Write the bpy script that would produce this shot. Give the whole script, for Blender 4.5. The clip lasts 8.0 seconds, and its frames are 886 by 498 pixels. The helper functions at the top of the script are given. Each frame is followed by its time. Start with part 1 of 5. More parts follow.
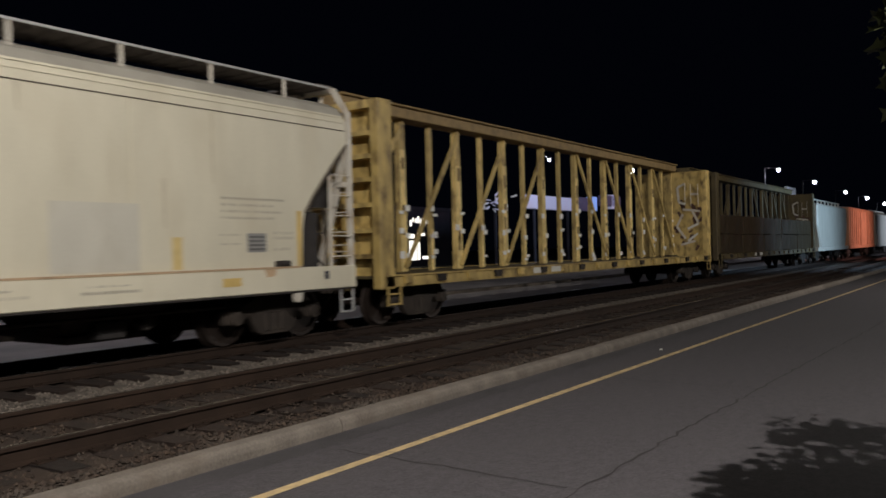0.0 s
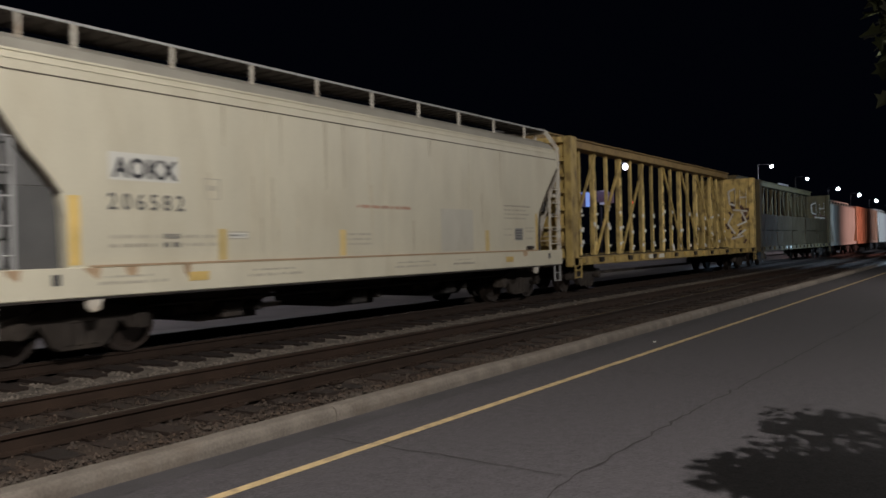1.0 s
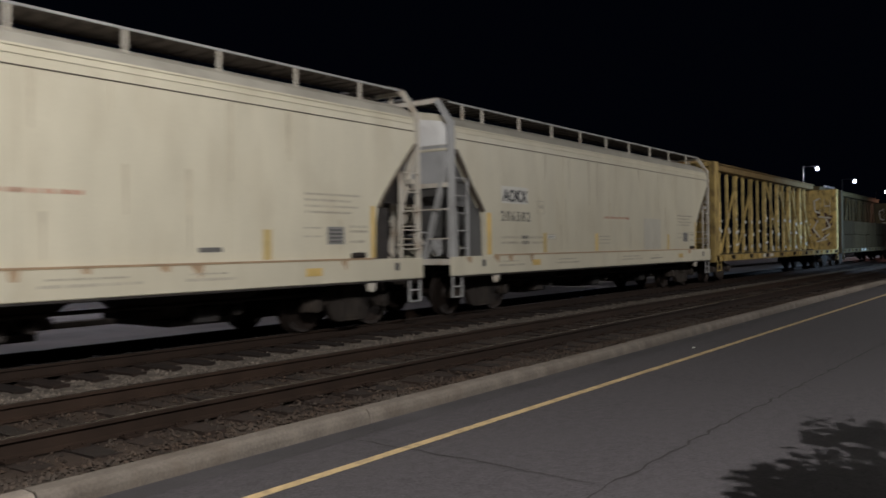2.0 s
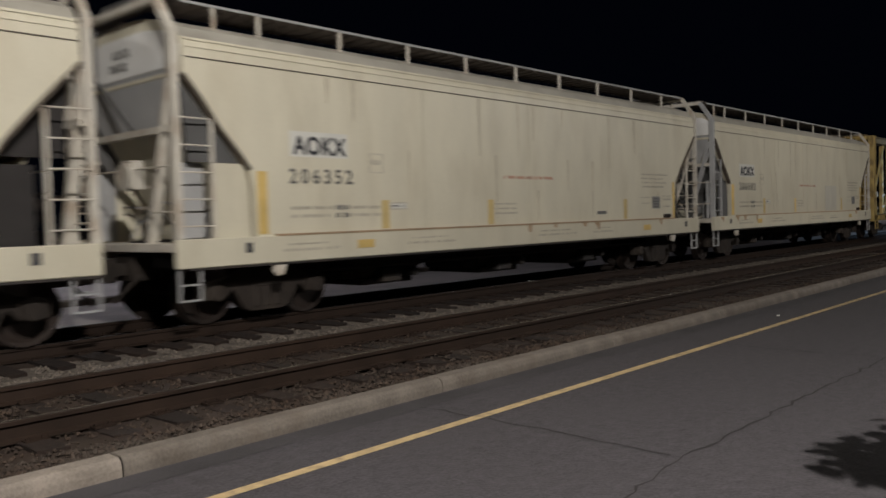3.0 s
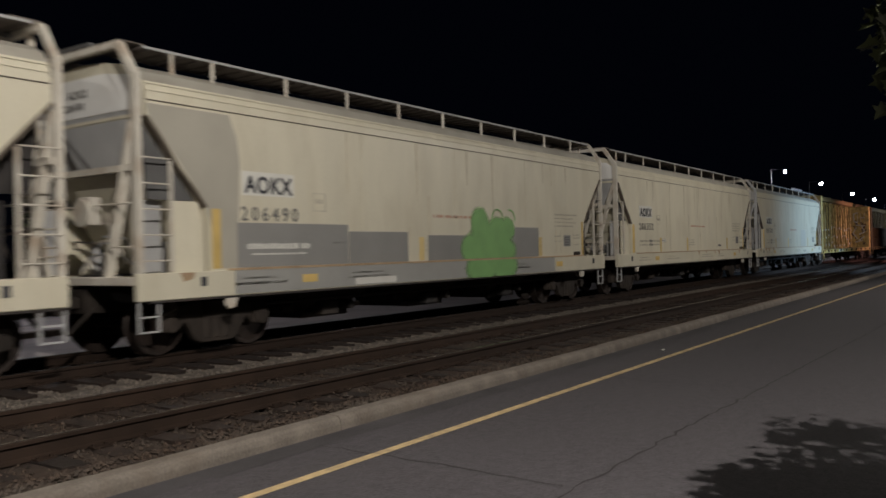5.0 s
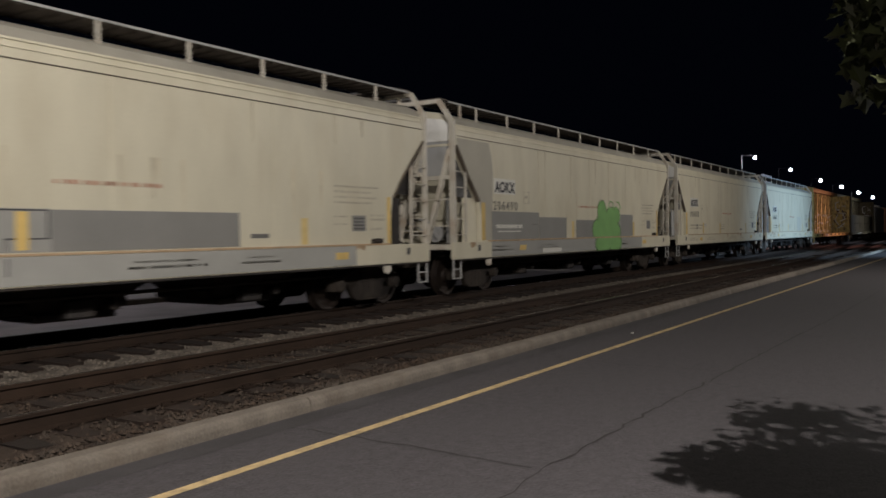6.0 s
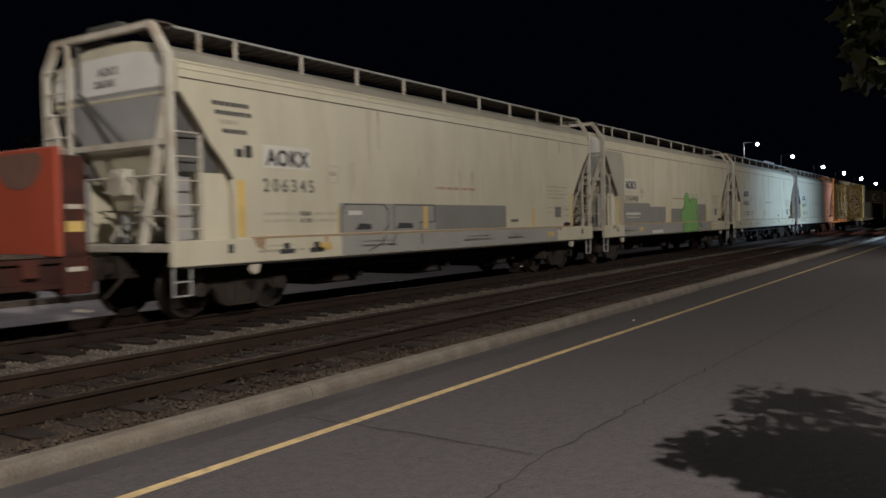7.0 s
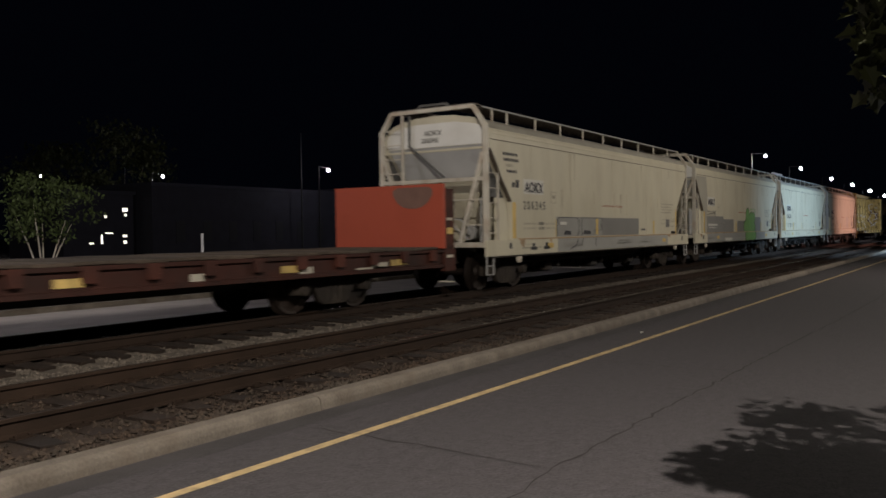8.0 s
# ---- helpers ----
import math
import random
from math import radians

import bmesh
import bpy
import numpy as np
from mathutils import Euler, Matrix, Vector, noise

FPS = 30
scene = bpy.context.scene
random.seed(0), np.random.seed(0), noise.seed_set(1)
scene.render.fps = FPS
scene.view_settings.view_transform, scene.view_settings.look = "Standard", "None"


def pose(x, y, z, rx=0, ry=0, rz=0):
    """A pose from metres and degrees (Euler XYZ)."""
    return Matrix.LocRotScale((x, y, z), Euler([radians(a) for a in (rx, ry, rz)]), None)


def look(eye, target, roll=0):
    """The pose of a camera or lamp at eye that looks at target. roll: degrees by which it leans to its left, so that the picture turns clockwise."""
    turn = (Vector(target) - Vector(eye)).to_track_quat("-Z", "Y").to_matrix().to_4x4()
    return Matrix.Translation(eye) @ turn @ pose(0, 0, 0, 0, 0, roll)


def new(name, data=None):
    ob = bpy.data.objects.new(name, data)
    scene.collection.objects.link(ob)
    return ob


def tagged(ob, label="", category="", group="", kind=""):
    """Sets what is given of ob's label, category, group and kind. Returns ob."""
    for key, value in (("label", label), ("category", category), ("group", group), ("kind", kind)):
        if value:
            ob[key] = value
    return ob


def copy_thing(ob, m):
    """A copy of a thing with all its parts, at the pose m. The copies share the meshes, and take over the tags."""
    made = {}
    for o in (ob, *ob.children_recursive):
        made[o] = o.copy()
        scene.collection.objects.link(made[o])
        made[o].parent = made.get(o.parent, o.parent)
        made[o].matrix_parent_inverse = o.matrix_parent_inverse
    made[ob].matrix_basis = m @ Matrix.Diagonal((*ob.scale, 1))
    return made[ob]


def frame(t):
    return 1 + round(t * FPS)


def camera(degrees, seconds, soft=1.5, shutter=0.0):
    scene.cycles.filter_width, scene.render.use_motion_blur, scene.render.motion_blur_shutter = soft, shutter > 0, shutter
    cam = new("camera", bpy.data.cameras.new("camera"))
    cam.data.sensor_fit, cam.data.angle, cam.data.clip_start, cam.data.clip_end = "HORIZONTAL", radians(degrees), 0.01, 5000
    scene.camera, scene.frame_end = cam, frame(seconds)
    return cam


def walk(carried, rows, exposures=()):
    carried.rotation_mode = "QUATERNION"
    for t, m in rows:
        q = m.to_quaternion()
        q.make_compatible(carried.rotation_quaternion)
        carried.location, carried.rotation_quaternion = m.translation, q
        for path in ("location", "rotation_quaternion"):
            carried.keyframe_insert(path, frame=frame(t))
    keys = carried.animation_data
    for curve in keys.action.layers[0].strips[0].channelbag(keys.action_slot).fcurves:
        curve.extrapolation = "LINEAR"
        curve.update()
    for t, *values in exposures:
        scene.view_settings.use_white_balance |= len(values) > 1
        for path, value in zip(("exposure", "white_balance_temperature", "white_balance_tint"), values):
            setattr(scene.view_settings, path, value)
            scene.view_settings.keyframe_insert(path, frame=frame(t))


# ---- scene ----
cam = camera(56.50, 8.0, 1.6, 0.4)
# the camera stands still and sways a little: t, x, y, z, yaw, pitch, roll
ROWS = [
    (0.0, -0.000, 0.000, 1.627, -55.77, 0.09, 1.46),
    (0.5, -0.009, -0.001, 1.578, -56.20, -0.03, 1.34),
    (1.0, -0.010, 0.011, 1.573, -56.22, -0.21, 1.30),
    (2.5, 0.093, -0.001, 1.603, -50.59, -0.94, 1.03),
    (3.0, 0.129, -0.004, 1.591, -48.17, -2.17, 1.65),
    (3.5, 0.106, -0.009, 1.601, -48.76, -1.83, 1.72),
    (4.0, 0.089, -0.010, 1.579, -51.10, -0.14, 2.52),
    (5.5, 0.012, -0.071, 1.613, -56.60, -0.28, 0.80),
    (6.0, 0.034, -0.069, 1.609, -57.22, -1.09, 0.80),
    (6.5, 0.028, -0.064, 1.601, -57.46, -1.79, 1.02),
    (7.0, 0.052, -0.076, 1.596, -57.08, -1.85, 1.16),
    (7.5, 0.028, -0.071, 1.597, -56.85, -1.55, 1.10),
    (8.0, 0.022, -0.070, 1.618, -56.60, -1.19, 0.80),
]
walk(cam, [(t, pose(x, y, z, 90 + pitch, roll, yaw)) for t, x, y, z, yaw, pitch, roll in ROWS],
     [(0.0, 0, 6450, 10), (1.0, 0, 6400, 10), (2.5, 0, 6200, 10), (3.0, 0, 6400, 10), (4.0, 0, 6550, 10), (6.5, 0, 6550, 10), (7.0, 0, 6750, 10), (8.0, 0, 6950, 10)])

# ---------------------------------------------------------------- world and lamps
night = bpy.data.worlds.new("night_sky")
scene.world = night
night.use_nodes = True
night.node_tree.nodes["Background"].inputs[0].default_value = (0.25, 0.35, 0.8, 1)
night.node_tree.nodes["Background"].inputs[1].default_value = 0.0022


def lamp(name, place, watts, colour, radius=0.06):
    data = bpy.data.lights.new(name, "POINT")
    data.energy, data.color, data.shadow_soft_size = watts, colour, radius
    ob = new(name, data)
    ob.location = place
    return ob


WARM = (1.0, 0.945, 0.89)
COOL = (0.92, 0.90, 1.0)
# all three are out of view; the second is added to light the far train
STREET = [((0.5, -2.2, 9.0), 6350), ((31.0, -3.2, 9.0), 2800), ((-25.0, -4.0, 9.0), 5000)]
for place, watts in STREET:
    lamp("street_light", (place[0], place[1], place[2] - 0.4), watts, WARM)
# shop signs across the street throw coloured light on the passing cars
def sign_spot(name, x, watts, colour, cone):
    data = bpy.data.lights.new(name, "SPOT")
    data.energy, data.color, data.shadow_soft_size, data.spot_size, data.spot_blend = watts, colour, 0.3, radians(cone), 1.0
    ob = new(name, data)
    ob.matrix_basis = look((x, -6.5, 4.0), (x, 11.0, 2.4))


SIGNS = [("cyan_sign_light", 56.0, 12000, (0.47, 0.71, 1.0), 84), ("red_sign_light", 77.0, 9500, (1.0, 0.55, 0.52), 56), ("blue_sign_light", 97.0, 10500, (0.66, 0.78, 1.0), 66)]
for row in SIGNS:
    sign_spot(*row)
# the last place is an added, unseen lamp for the apron
YARD = [(92.0, 19.5, 9.2), (112.0, 19.5, 9.0), (140.0, 20.0, 9.0), (164.0, 20.0, 9.0), (195.0, 20.5, 9.0), (230.0, 21.0, 9.0),
        (63.5, 55.6, 8.0), (57.7, 74.0, 8.0), (49.0, 82.5, 8.0), (54.2, 27.3, 8.0), (68.0, 26.4, 8.05), (8.0, 22.5, 9.0)]

# ---------------------------------------------------------------- materials


def mat(name, base, rough=0.7, metal=0.0, vary=0.25, scale=3.0, bump=0.15, fine=60.0, stain=None, stain_amount=0.4, stain_scale=1.2, streak=1.0, spec=0.4, islands=False, grain=0.35):
    m = bpy.data.materials.new(name)
    m.use_nodes = True
    nt = m.node_tree
    n, link = nt.nodes, nt.links.new
    b = n["Principled BSDF"]
    b.inputs["Metallic"].default_value = metal
    b.inputs["Specular IOR Level"].default_value = spec
    co = n.new("ShaderNodeTexCoord")
    mp = n.new("ShaderNodeMapping")
    mp.inputs["Scale"].default_value = (streak, streak, 1.0)
    link(co.outputs["Object"], mp.inputs[0])
    big, small = n.new("ShaderNodeTexNoise"), n.new("ShaderNodeTexNoise")
    big.inputs["Scale"].default_value, big.inputs["Detail"].default_value = scale, 6
    small.inputs["Scale"].default_value, small.inputs["Detail"].default_value = fine, 4
    link(mp.outputs[0], big.inputs["Vector"])
    link(co.outputs["Object"], small.inputs["Vector"])
    add = n.new("ShaderNodeMath")
    add.operation = "MULTIPLY_ADD"
    add.inputs[1].default_value = grain
    link(small.outputs[0], add.inputs[0])
    link(big.outputs[0], add.inputs[2])
    ramp = n.new("ShaderNodeMapRange")
    ramp.inputs["From Min"].default_value, ramp.inputs["From Max"].default_value = 0.35 + max(0, grain - 0.35) * 0.5, 1.0 + max(0, grain - 0.35) * 0.5
    ramp.inputs["To Min"].default_value, ramp.inputs["To Max"].default_value = 1 - vary, 1 + vary
    link(add.outputs[0], ramp.inputs["Value"])
    value = ramp.outputs[0]
    info = n.new("ShaderNodeObjectInfo")
    one = n.new("ShaderNodeMapRange")
    one.inputs["To Min"].default_value, one.inputs["To Max"].default_value = 1 - vary * 0.6, 1 + vary * 0.6
    if islands:
        geo = n.new("ShaderNodeNewGeometry")
        link(geo.outputs["Random Per Island"], one.inputs["Value"])
    else:
        link(info.outputs["Random"], one.inputs["Value"])
    mul = n.new("ShaderNodeMath")
    mul.operation = "MULTIPLY"
    link(value, mul.inputs[0])
    link(one.outputs[0], mul.inputs[1])
    sc = n.new("ShaderNodeVectorMath")
    sc.operation = "SCALE"
    sc.inputs[0].default_value = base[:3]
    link(mul.outputs[0], sc.inputs["Scale"])
    colour = sc.outputs[0]
    if stain:
        st = n.new("ShaderNodeTexNoise")
        st.inputs["Scale"].default_value, st.inputs["Detail"].default_value = stain_scale, 8
        link(mp.outputs[0], st.inputs["Vector"])
        sr = n.new("ShaderNodeMapRange")
        sr.inputs["From Min"].default_value, sr.inputs["From Max"].default_value = 0.48, 0.72
        sr.inputs["To Max"].default_value = stain_amount
        link(st.outputs[0], sr.inputs["Value"])
        mx = n.new("ShaderNodeMix")
        mx.data_type = "RGBA"
        mx.inputs["B"].default_value = (*stain, 1)
        for s in mx.inputs:
            if s.name == "B" and s.type == "RGBA":
                s.default_value = (*stain, 1)
            if s.name == "A" and s.type == "RGBA":
                link(colour, s)
        link(sr.outputs[0], mx.inputs[0])
        colour = [s for s in mx.outputs if s.type == "RGBA"][0]
    link(colour, b.inputs["Base Color"])
    rr = n.new("ShaderNodeMapRange")
    rr.inputs["To Min"].default_value, rr.inputs["To Max"].default_value = max(0.05, rough - 0.12), min(1.0, rough + 0.12)
    link(big.outputs[0], rr.inputs["Value"])
    link(rr.outputs[0], b.inputs["Roughness"])
    if bump:
        bp = n.new("ShaderNodeBump")
        bp.inputs["Strength"].default_value, bp.inputs["Distance"].default_value = bump, 0.02
        link(add.outputs[0], bp.inputs["Height"])
        link(bp.outputs[0], b.inputs["Normal"])
    return m


def spray(name, colour, discs, cover=0.74, soft=0.42):
    """Sprayed paint with soft edges: discs of (x, z, half-width, half-height) on a wall that faces -y."""
    m = mat(name, colour, 0.6, vary=0.15, scale=2.5, bump=0)
    nt = m.node_tree
    n, link = nt.nodes, nt.links.new
    co, rough = n.new("ShaderNodeTexCoord"), n.new("ShaderNodeTexNoise")
    rough.inputs["Scale"].default_value, rough.inputs["Detail"].default_value = 5.0, 5
    link(co.outputs["Object"], rough.inputs["Vector"])
    total = None
    for x, z, rx, rz in discs:
        mp, size, edge = n.new("ShaderNodeMapping"), n.new("ShaderNodeVectorMath"), n.new("ShaderNodeMath")
        mp.inputs["Scale"].default_value = (1 / rx, 0, 1 / rz)
        mp.inputs["Location"].default_value = (-x / rx, 0, -z / rz)
        size.operation = "LENGTH"
        edge.operation = "MULTIPLY_ADD"
        edge.inputs[1].default_value = 0.35
        link(co.outputs["Object"], mp.inputs[0])
        link(mp.outputs[0], size.inputs[0])
        link(rough.outputs[0], edge.inputs[0])
        link(size.outputs["Value"], edge.inputs[2])
        fade = n.new("ShaderNodeMapRange")
        fade.interpolation_type = "SMOOTHSTEP"
        fade.inputs["From Min"].default_value, fade.inputs["From Max"].default_value = 1.17 + soft / 2, 1.17 - soft / 2
        fade.inputs["To Max"].default_value = cover
        link(edge.outputs[0], fade.inputs["Value"])
        if total is None:
            total = fade.outputs[0]
        else:
            top = n.new("ShaderNodeMath")
            top.operation = "MAXIMUM"
            link(total, top.inputs[0])
            link(fade.outputs[0], top.inputs[1])
            total = top.outputs[0]
    clear, mix = n.new("ShaderNodeBsdfTransparent"), n.new("ShaderNodeMixShader")
    link(total, mix.inputs[0])
    link(clear.outputs[0], mix.inputs[1])
    link(n["Principled BSDF"].outputs[0], mix.inputs[2])
    link(mix.outputs[0], n["Material Output"].inputs[0])
    return m


def glow(name, colour, strength):
    m = bpy.data.materials.new(name)
    m.use_nodes = True
    b = m.node_tree.nodes["Principled BSDF"]
    b.inputs["Base Color"].default_value = (*colour, 1)
    b.inputs["Emission Color"].default_value = (*colour, 1)
    b.inputs["Emission Strength"].default_value = strength
    return m


M_ASPHALT = mat("asphalt", (0.069, 0.062, 0.066), 0.9, vary=0.4, scale=11.0, bump=0.35, fine=40, grain=1.0, stain=(0.056, 0.051, 0.053), stain_amount=0.5, stain_scale=0.8)
M_GROUND = mat("dark_earth", (0.06, 0.055, 0.05), 0.95, scale=0.4, bump=0.5, fine=20)
M_CONCRETE = mat("pale_concrete", (0.43, 0.39, 0.37), 0.9, scale=0.6, bump=0.3, fine=40, stain=(0.2, 0.19, 0.17), stain_scale=0.8)
M_KERB = mat("kerb_concrete", (0.172, 0.147, 0.121), 0.9, vary=0.4, scale=3.5, bump=0.35, fine=45, stain=(0.085, 0.064, 0.046), stain_amount=0.85, stain_scale=1.7, grain=0.6)
M_YELLOW_LINE = mat("road_paint_yellow", (0.40, 0.295, 0.15), 0.75, vary=0.4, scale=6, bump=0.3, fine=120, stain=(0.15, 0.12, 0.08), stain_amount=0.6, stain_scale=9)
M_BALLAST = mat("rusty_ballast", (0.026, 0.0155, 0.0098), 0.95, vary=0.5, scale=2.2, bump=1.0, fine=28, stain=(0.05, 0.037, 0.026), stain_amount=0.6, stain_scale=1.5)
M_STONE = mat("grey_gravel", (0.12, 0.10, 0.081), 0.95, vary=0.6, scale=8, bump=0.4, fine=60, islands=True)
M_DULLSTONE = mat("dirty_gravel", (0.038, 0.025, 0.017), 0.95, vary=0.7, scale=5, bump=0.4, fine=60, islands=True, stain=(0.075, 0.062, 0.05), stain_amount=0.8, stain_scale=1.3)
M_TIE = mat("creosoted_wood", (0.0165, 0.0092, 0.0058), 0.9, vary=0.5, scale=5, bump=0.8, fine=45, stain=(0.034, 0.021, 0.013), stain_amount=0.6, stain_scale=2.0)
M_RAIL = mat("rusty_rail", (0.029, 0.0165, 0.0102), 0.7, 0.3, vary=0.35, scale=3, bump=0.2, fine=80)
M_RAILTOP = mat("worn_rail_head", (0.26, 0.24, 0.22), 0.24, 0.9, vary=0.2, scale=2, bump=0.05)
M_CREAM = mat("cream_car_paint", (0.62, 0.575, 0.445), 0.5, vary=0.09, scale=0.6, bump=0.02, fine=25, stain=(0.42, 0.36, 0.25), stain_amount=0.30, stain_scale=0.7, streak=3.0)
M_CREAM2 = mat("grey_white_car_paint", (0.50, 0.475, 0.40), 0.5, vary=0.10, scale=0.7, bump=0.03, fine=30, stain=(0.33, 0.29, 0.22), stain_amount=0.4, stain_scale=0.8, streak=2.2)
M_ROOFGREY = mat("sooty_roof_paint", (0.40, 0.375, 0.315), 0.65, vary=0.2, scale=1.2, bump=0.05, stain=(0.26, 0.235, 0.19), stain_amount=0.5, stain_scale=1.5)
M_FRAME = mat("white_frame_paint", (0.58, 0.54, 0.46), 0.55, vary=0.15, scale=2, bump=0.05, stain=(0.3, 0.17, 0.08), stain_amount=0.5, stain_scale=2.5)
M_GREY = mat("grey_primer", (0.39, 0.388, 0.38), 0.7, vary=0.15, scale=1.2, bump=0.05, stain=(0.17, 0.16, 0.15), stain_scale=1.5)
M_DGREY = mat("dark_grey_paint", (0.115, 0.113, 0.11), 0.7, vary=0.25, scale=1.5, bump=0.05, stain=(0.08, 0.068, 0.056), stain_amount=0.5)
M_PATCH = mat("grey_cover_paint", (0.235, 0.23, 0.215), 0.7, vary=0.12, scale=1.5, bump=0.02)
M_PATCH2 = mat("pale_grey_cover_paint", (0.33, 0.325, 0.30), 0.65, vary=0.12, scale=1.5, bump=0.02)
M_CREAM3 = mat("dull_cream_paint", (0.40, 0.375, 0.31), 0.6, vary=0.12, scale=1.2, bump=0.02)
M_BLACK = mat("black_steel", (0.036, 0.032, 0.03), 0.75, 0.2, vary=0.4, scale=4, bump=0.3, stain=(0.06, 0.04, 0.025), stain_amount=0.5)
M_TRUCK = mat("truck_steel", (0.030, 0.023, 0.018), 0.75, 0.2, vary=0.6, scale=4, bump=0.3, stain=(0.06, 0.047, 0.036), stain_amount=0.6, stain_scale=3.0)
M_WHEEL = mat("wheel_steel", (0.027, 0.019, 0.015), 0.6, 0.4, vary=0.4, scale=5, bump=0.15)
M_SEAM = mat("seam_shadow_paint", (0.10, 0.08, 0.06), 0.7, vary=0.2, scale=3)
M_RUST = mat("rust_streaked_paint", (0.40, 0.28, 0.17), 0.7, vary=0.35, scale=3)
M_STREAK = mat("grimy_streak", (0.53, 0.475, 0.355), 0.6, vary=0.2, scale=4, bump=0)
M_ENDWHITE = mat("white_end_paint", (0.80, 0.79, 0.75), 0.5, vary=0.08, scale=2, bump=0.03, stain=(0.5, 0.46, 0.4), stain_amount=0.3)
M_INK = mat("black_stencil", (0.05, 0.05, 0.055), 0.7, vary=0.2, scale=5, bump=0)
M_INKSOFT = mat("worn_black_stencil", (0.15, 0.145, 0.135), 0.7, vary=0.3, scale=6, bump=0)
M_INKFADE = mat("faded_stencil", (0.43, 0.395, 0.315), 0.7, vary=0.2, scale=5, bump=0)
M_INKRED = mat("red_stencil", (0.48, 0.27, 0.19), 0.7, vary=0.25, scale=5, bump=0)
M_LABELWHITE = mat("white_label", (0.65, 0.635, 0.575), 0.6, vary=0.08, scale=3, bump=0)
M_GRATE = mat("dark_grating", (0.13, 0.11, 0.095), 0.8, 0.2, vary=0.35, scale=6, bump=0.3)
M_YELLOWTAPE = mat("yellow_marking", (0.62, 0.44, 0.15), 0.6, vary=0.25, scale=3, bump=0.02)
M_YELLOWFADE = mat("faded_yellow_marking", (0.60, 0.46, 0.20), 0.6, vary=0.25, scale=3, bump=0.02)
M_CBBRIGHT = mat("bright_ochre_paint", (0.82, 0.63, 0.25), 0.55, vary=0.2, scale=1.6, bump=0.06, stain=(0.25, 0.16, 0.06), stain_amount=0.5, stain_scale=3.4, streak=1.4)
M_GREEN = mat("green_spray_paint", (0.23, 0.45, 0.16), 0.6, vary=0.2, scale=2, bump=0)
M_CBYELLOW = mat("ochre_car_paint", (0.52, 0.375, 0.13), 0.6, vary=0.35, scale=1.8, bump=0.08, stain=(0.11, 0.07, 0.03), stain_amount=0.9, stain_scale=2.6, streak=1.6)
M_CBBROWN = mat("brown_ochre_paint", (0.22, 0.15, 0.065), 0.7, vary=0.4, scale=5, bump=0.1)
M_GRAFDARK = mat("brown_graffiti_paint", (0.09, 0.045, 0.03), 0.6, vary=0.3, scale=4, bump=0)
M_CBDARK = mat("sooty_ochre_paint", (0.10, 0.075, 0.032), 0.65, vary=0.35, scale=2, bump=0.1, stain=(0.06, 0.04, 0.025), stain_amount=0.7, stain_scale=1.8)
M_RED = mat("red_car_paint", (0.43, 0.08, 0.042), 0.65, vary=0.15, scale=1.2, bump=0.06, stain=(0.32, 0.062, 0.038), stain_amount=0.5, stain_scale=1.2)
# the low light on the flatcar's sides is put into this darker red
M_REDSHADE = mat("shaded_red_paint", (0.056, 0.0155, 0.0095), 0.75, vary=0.55, scale=3, bump=0.12, stain=(0.022, 0.0105, 0.008), stain_amount=0.8, stain_scale=1.6)
M_WOOD = mat("grey_deck_wood", (0.085, 0.064, 0.048), 0.9, vary=0.5, scale=3, bump=0.4, fine=40, stain=(0.04, 0.03, 0.024), stain_amount=0.7, stain_scale=1.1)
M_WRAP = mat("dark_lumber_wrap", (0.05, 0.036, 0.018), 0.4, vary=0.3, scale=2, bump=0.4, fine=8)
M_ORANGE = mat("orange_car_paint", (0.55, 0.27, 0.15), 0.6, vary=0.2, scale=1.5, bump=0.05, stain=(0.3, 0.13, 0.07))
M_BARK = mat("bark", (0.10, 0.075, 0.055), 0.95, vary=0.4, scale=8, bump=1.0, fine=50)
M_LEAF = mat("green_leaf", (0.03, 0.034, 0.011), 0.55, vary=0.45, scale=3, bump=0.1, islands=True)
M_BUSHLEAF = mat("shrub_leaf", (0.075, 0.105, 0.035), 0.6, vary=0.5, scale=3, bump=0.1, islands=True)
M_POLE = mat("galvanised_steel", (0.045, 0.045, 0.048), 0.5, 0.7, vary=0.15, scale=4, bump=0.05)
M_DARKWALL = mat("slate_wall", (0.036, 0.036, 0.052), 0.9, vary=0.3, scale=0.8, bump=0.2)
M_DARKGLASS = mat("dark_window_glass", (0.02, 0.02, 0.025), 0.5, vary=0.1, scale=2, bump=0)
M_WHITE = mat("white_panel", (0.75, 0.75, 0.78), 0.6, vary=0.05, scale=2, bump=0)
M_GLOBE = glow("lamp_glow", (0.86, 0.88, 1.0), 18)
M_SHOPGLOW = glow("shop_window_glow", (1.0, 0.96, 0.86), 1.6)
M_CANOPYGLOW = glow("canopy_fascia_glow", (0.66, 0.64, 0.90), 0.20)
M_BLUEGLOW = glow("blue_fascia_glow", (0.25, 0.42, 1.0), 0.45)
M_CYAN = glow("cyan_sign_glow", (0.3, 0.8, 1.0), 4)
M_SIGNALRED = glow("signal_red_glow", (1.0, 0.06, 0.05), 6)
M_VIOLET = mat("violet_fascia", (0.16, 0.13, 0.24), 0.7, vary=0.15, scale=1.5)
M_REDGLOW = glow("red_sign_glow", (1.0, 0.3, 0.25), 4)

# ---------------------------------------------------------------- mesh helpers


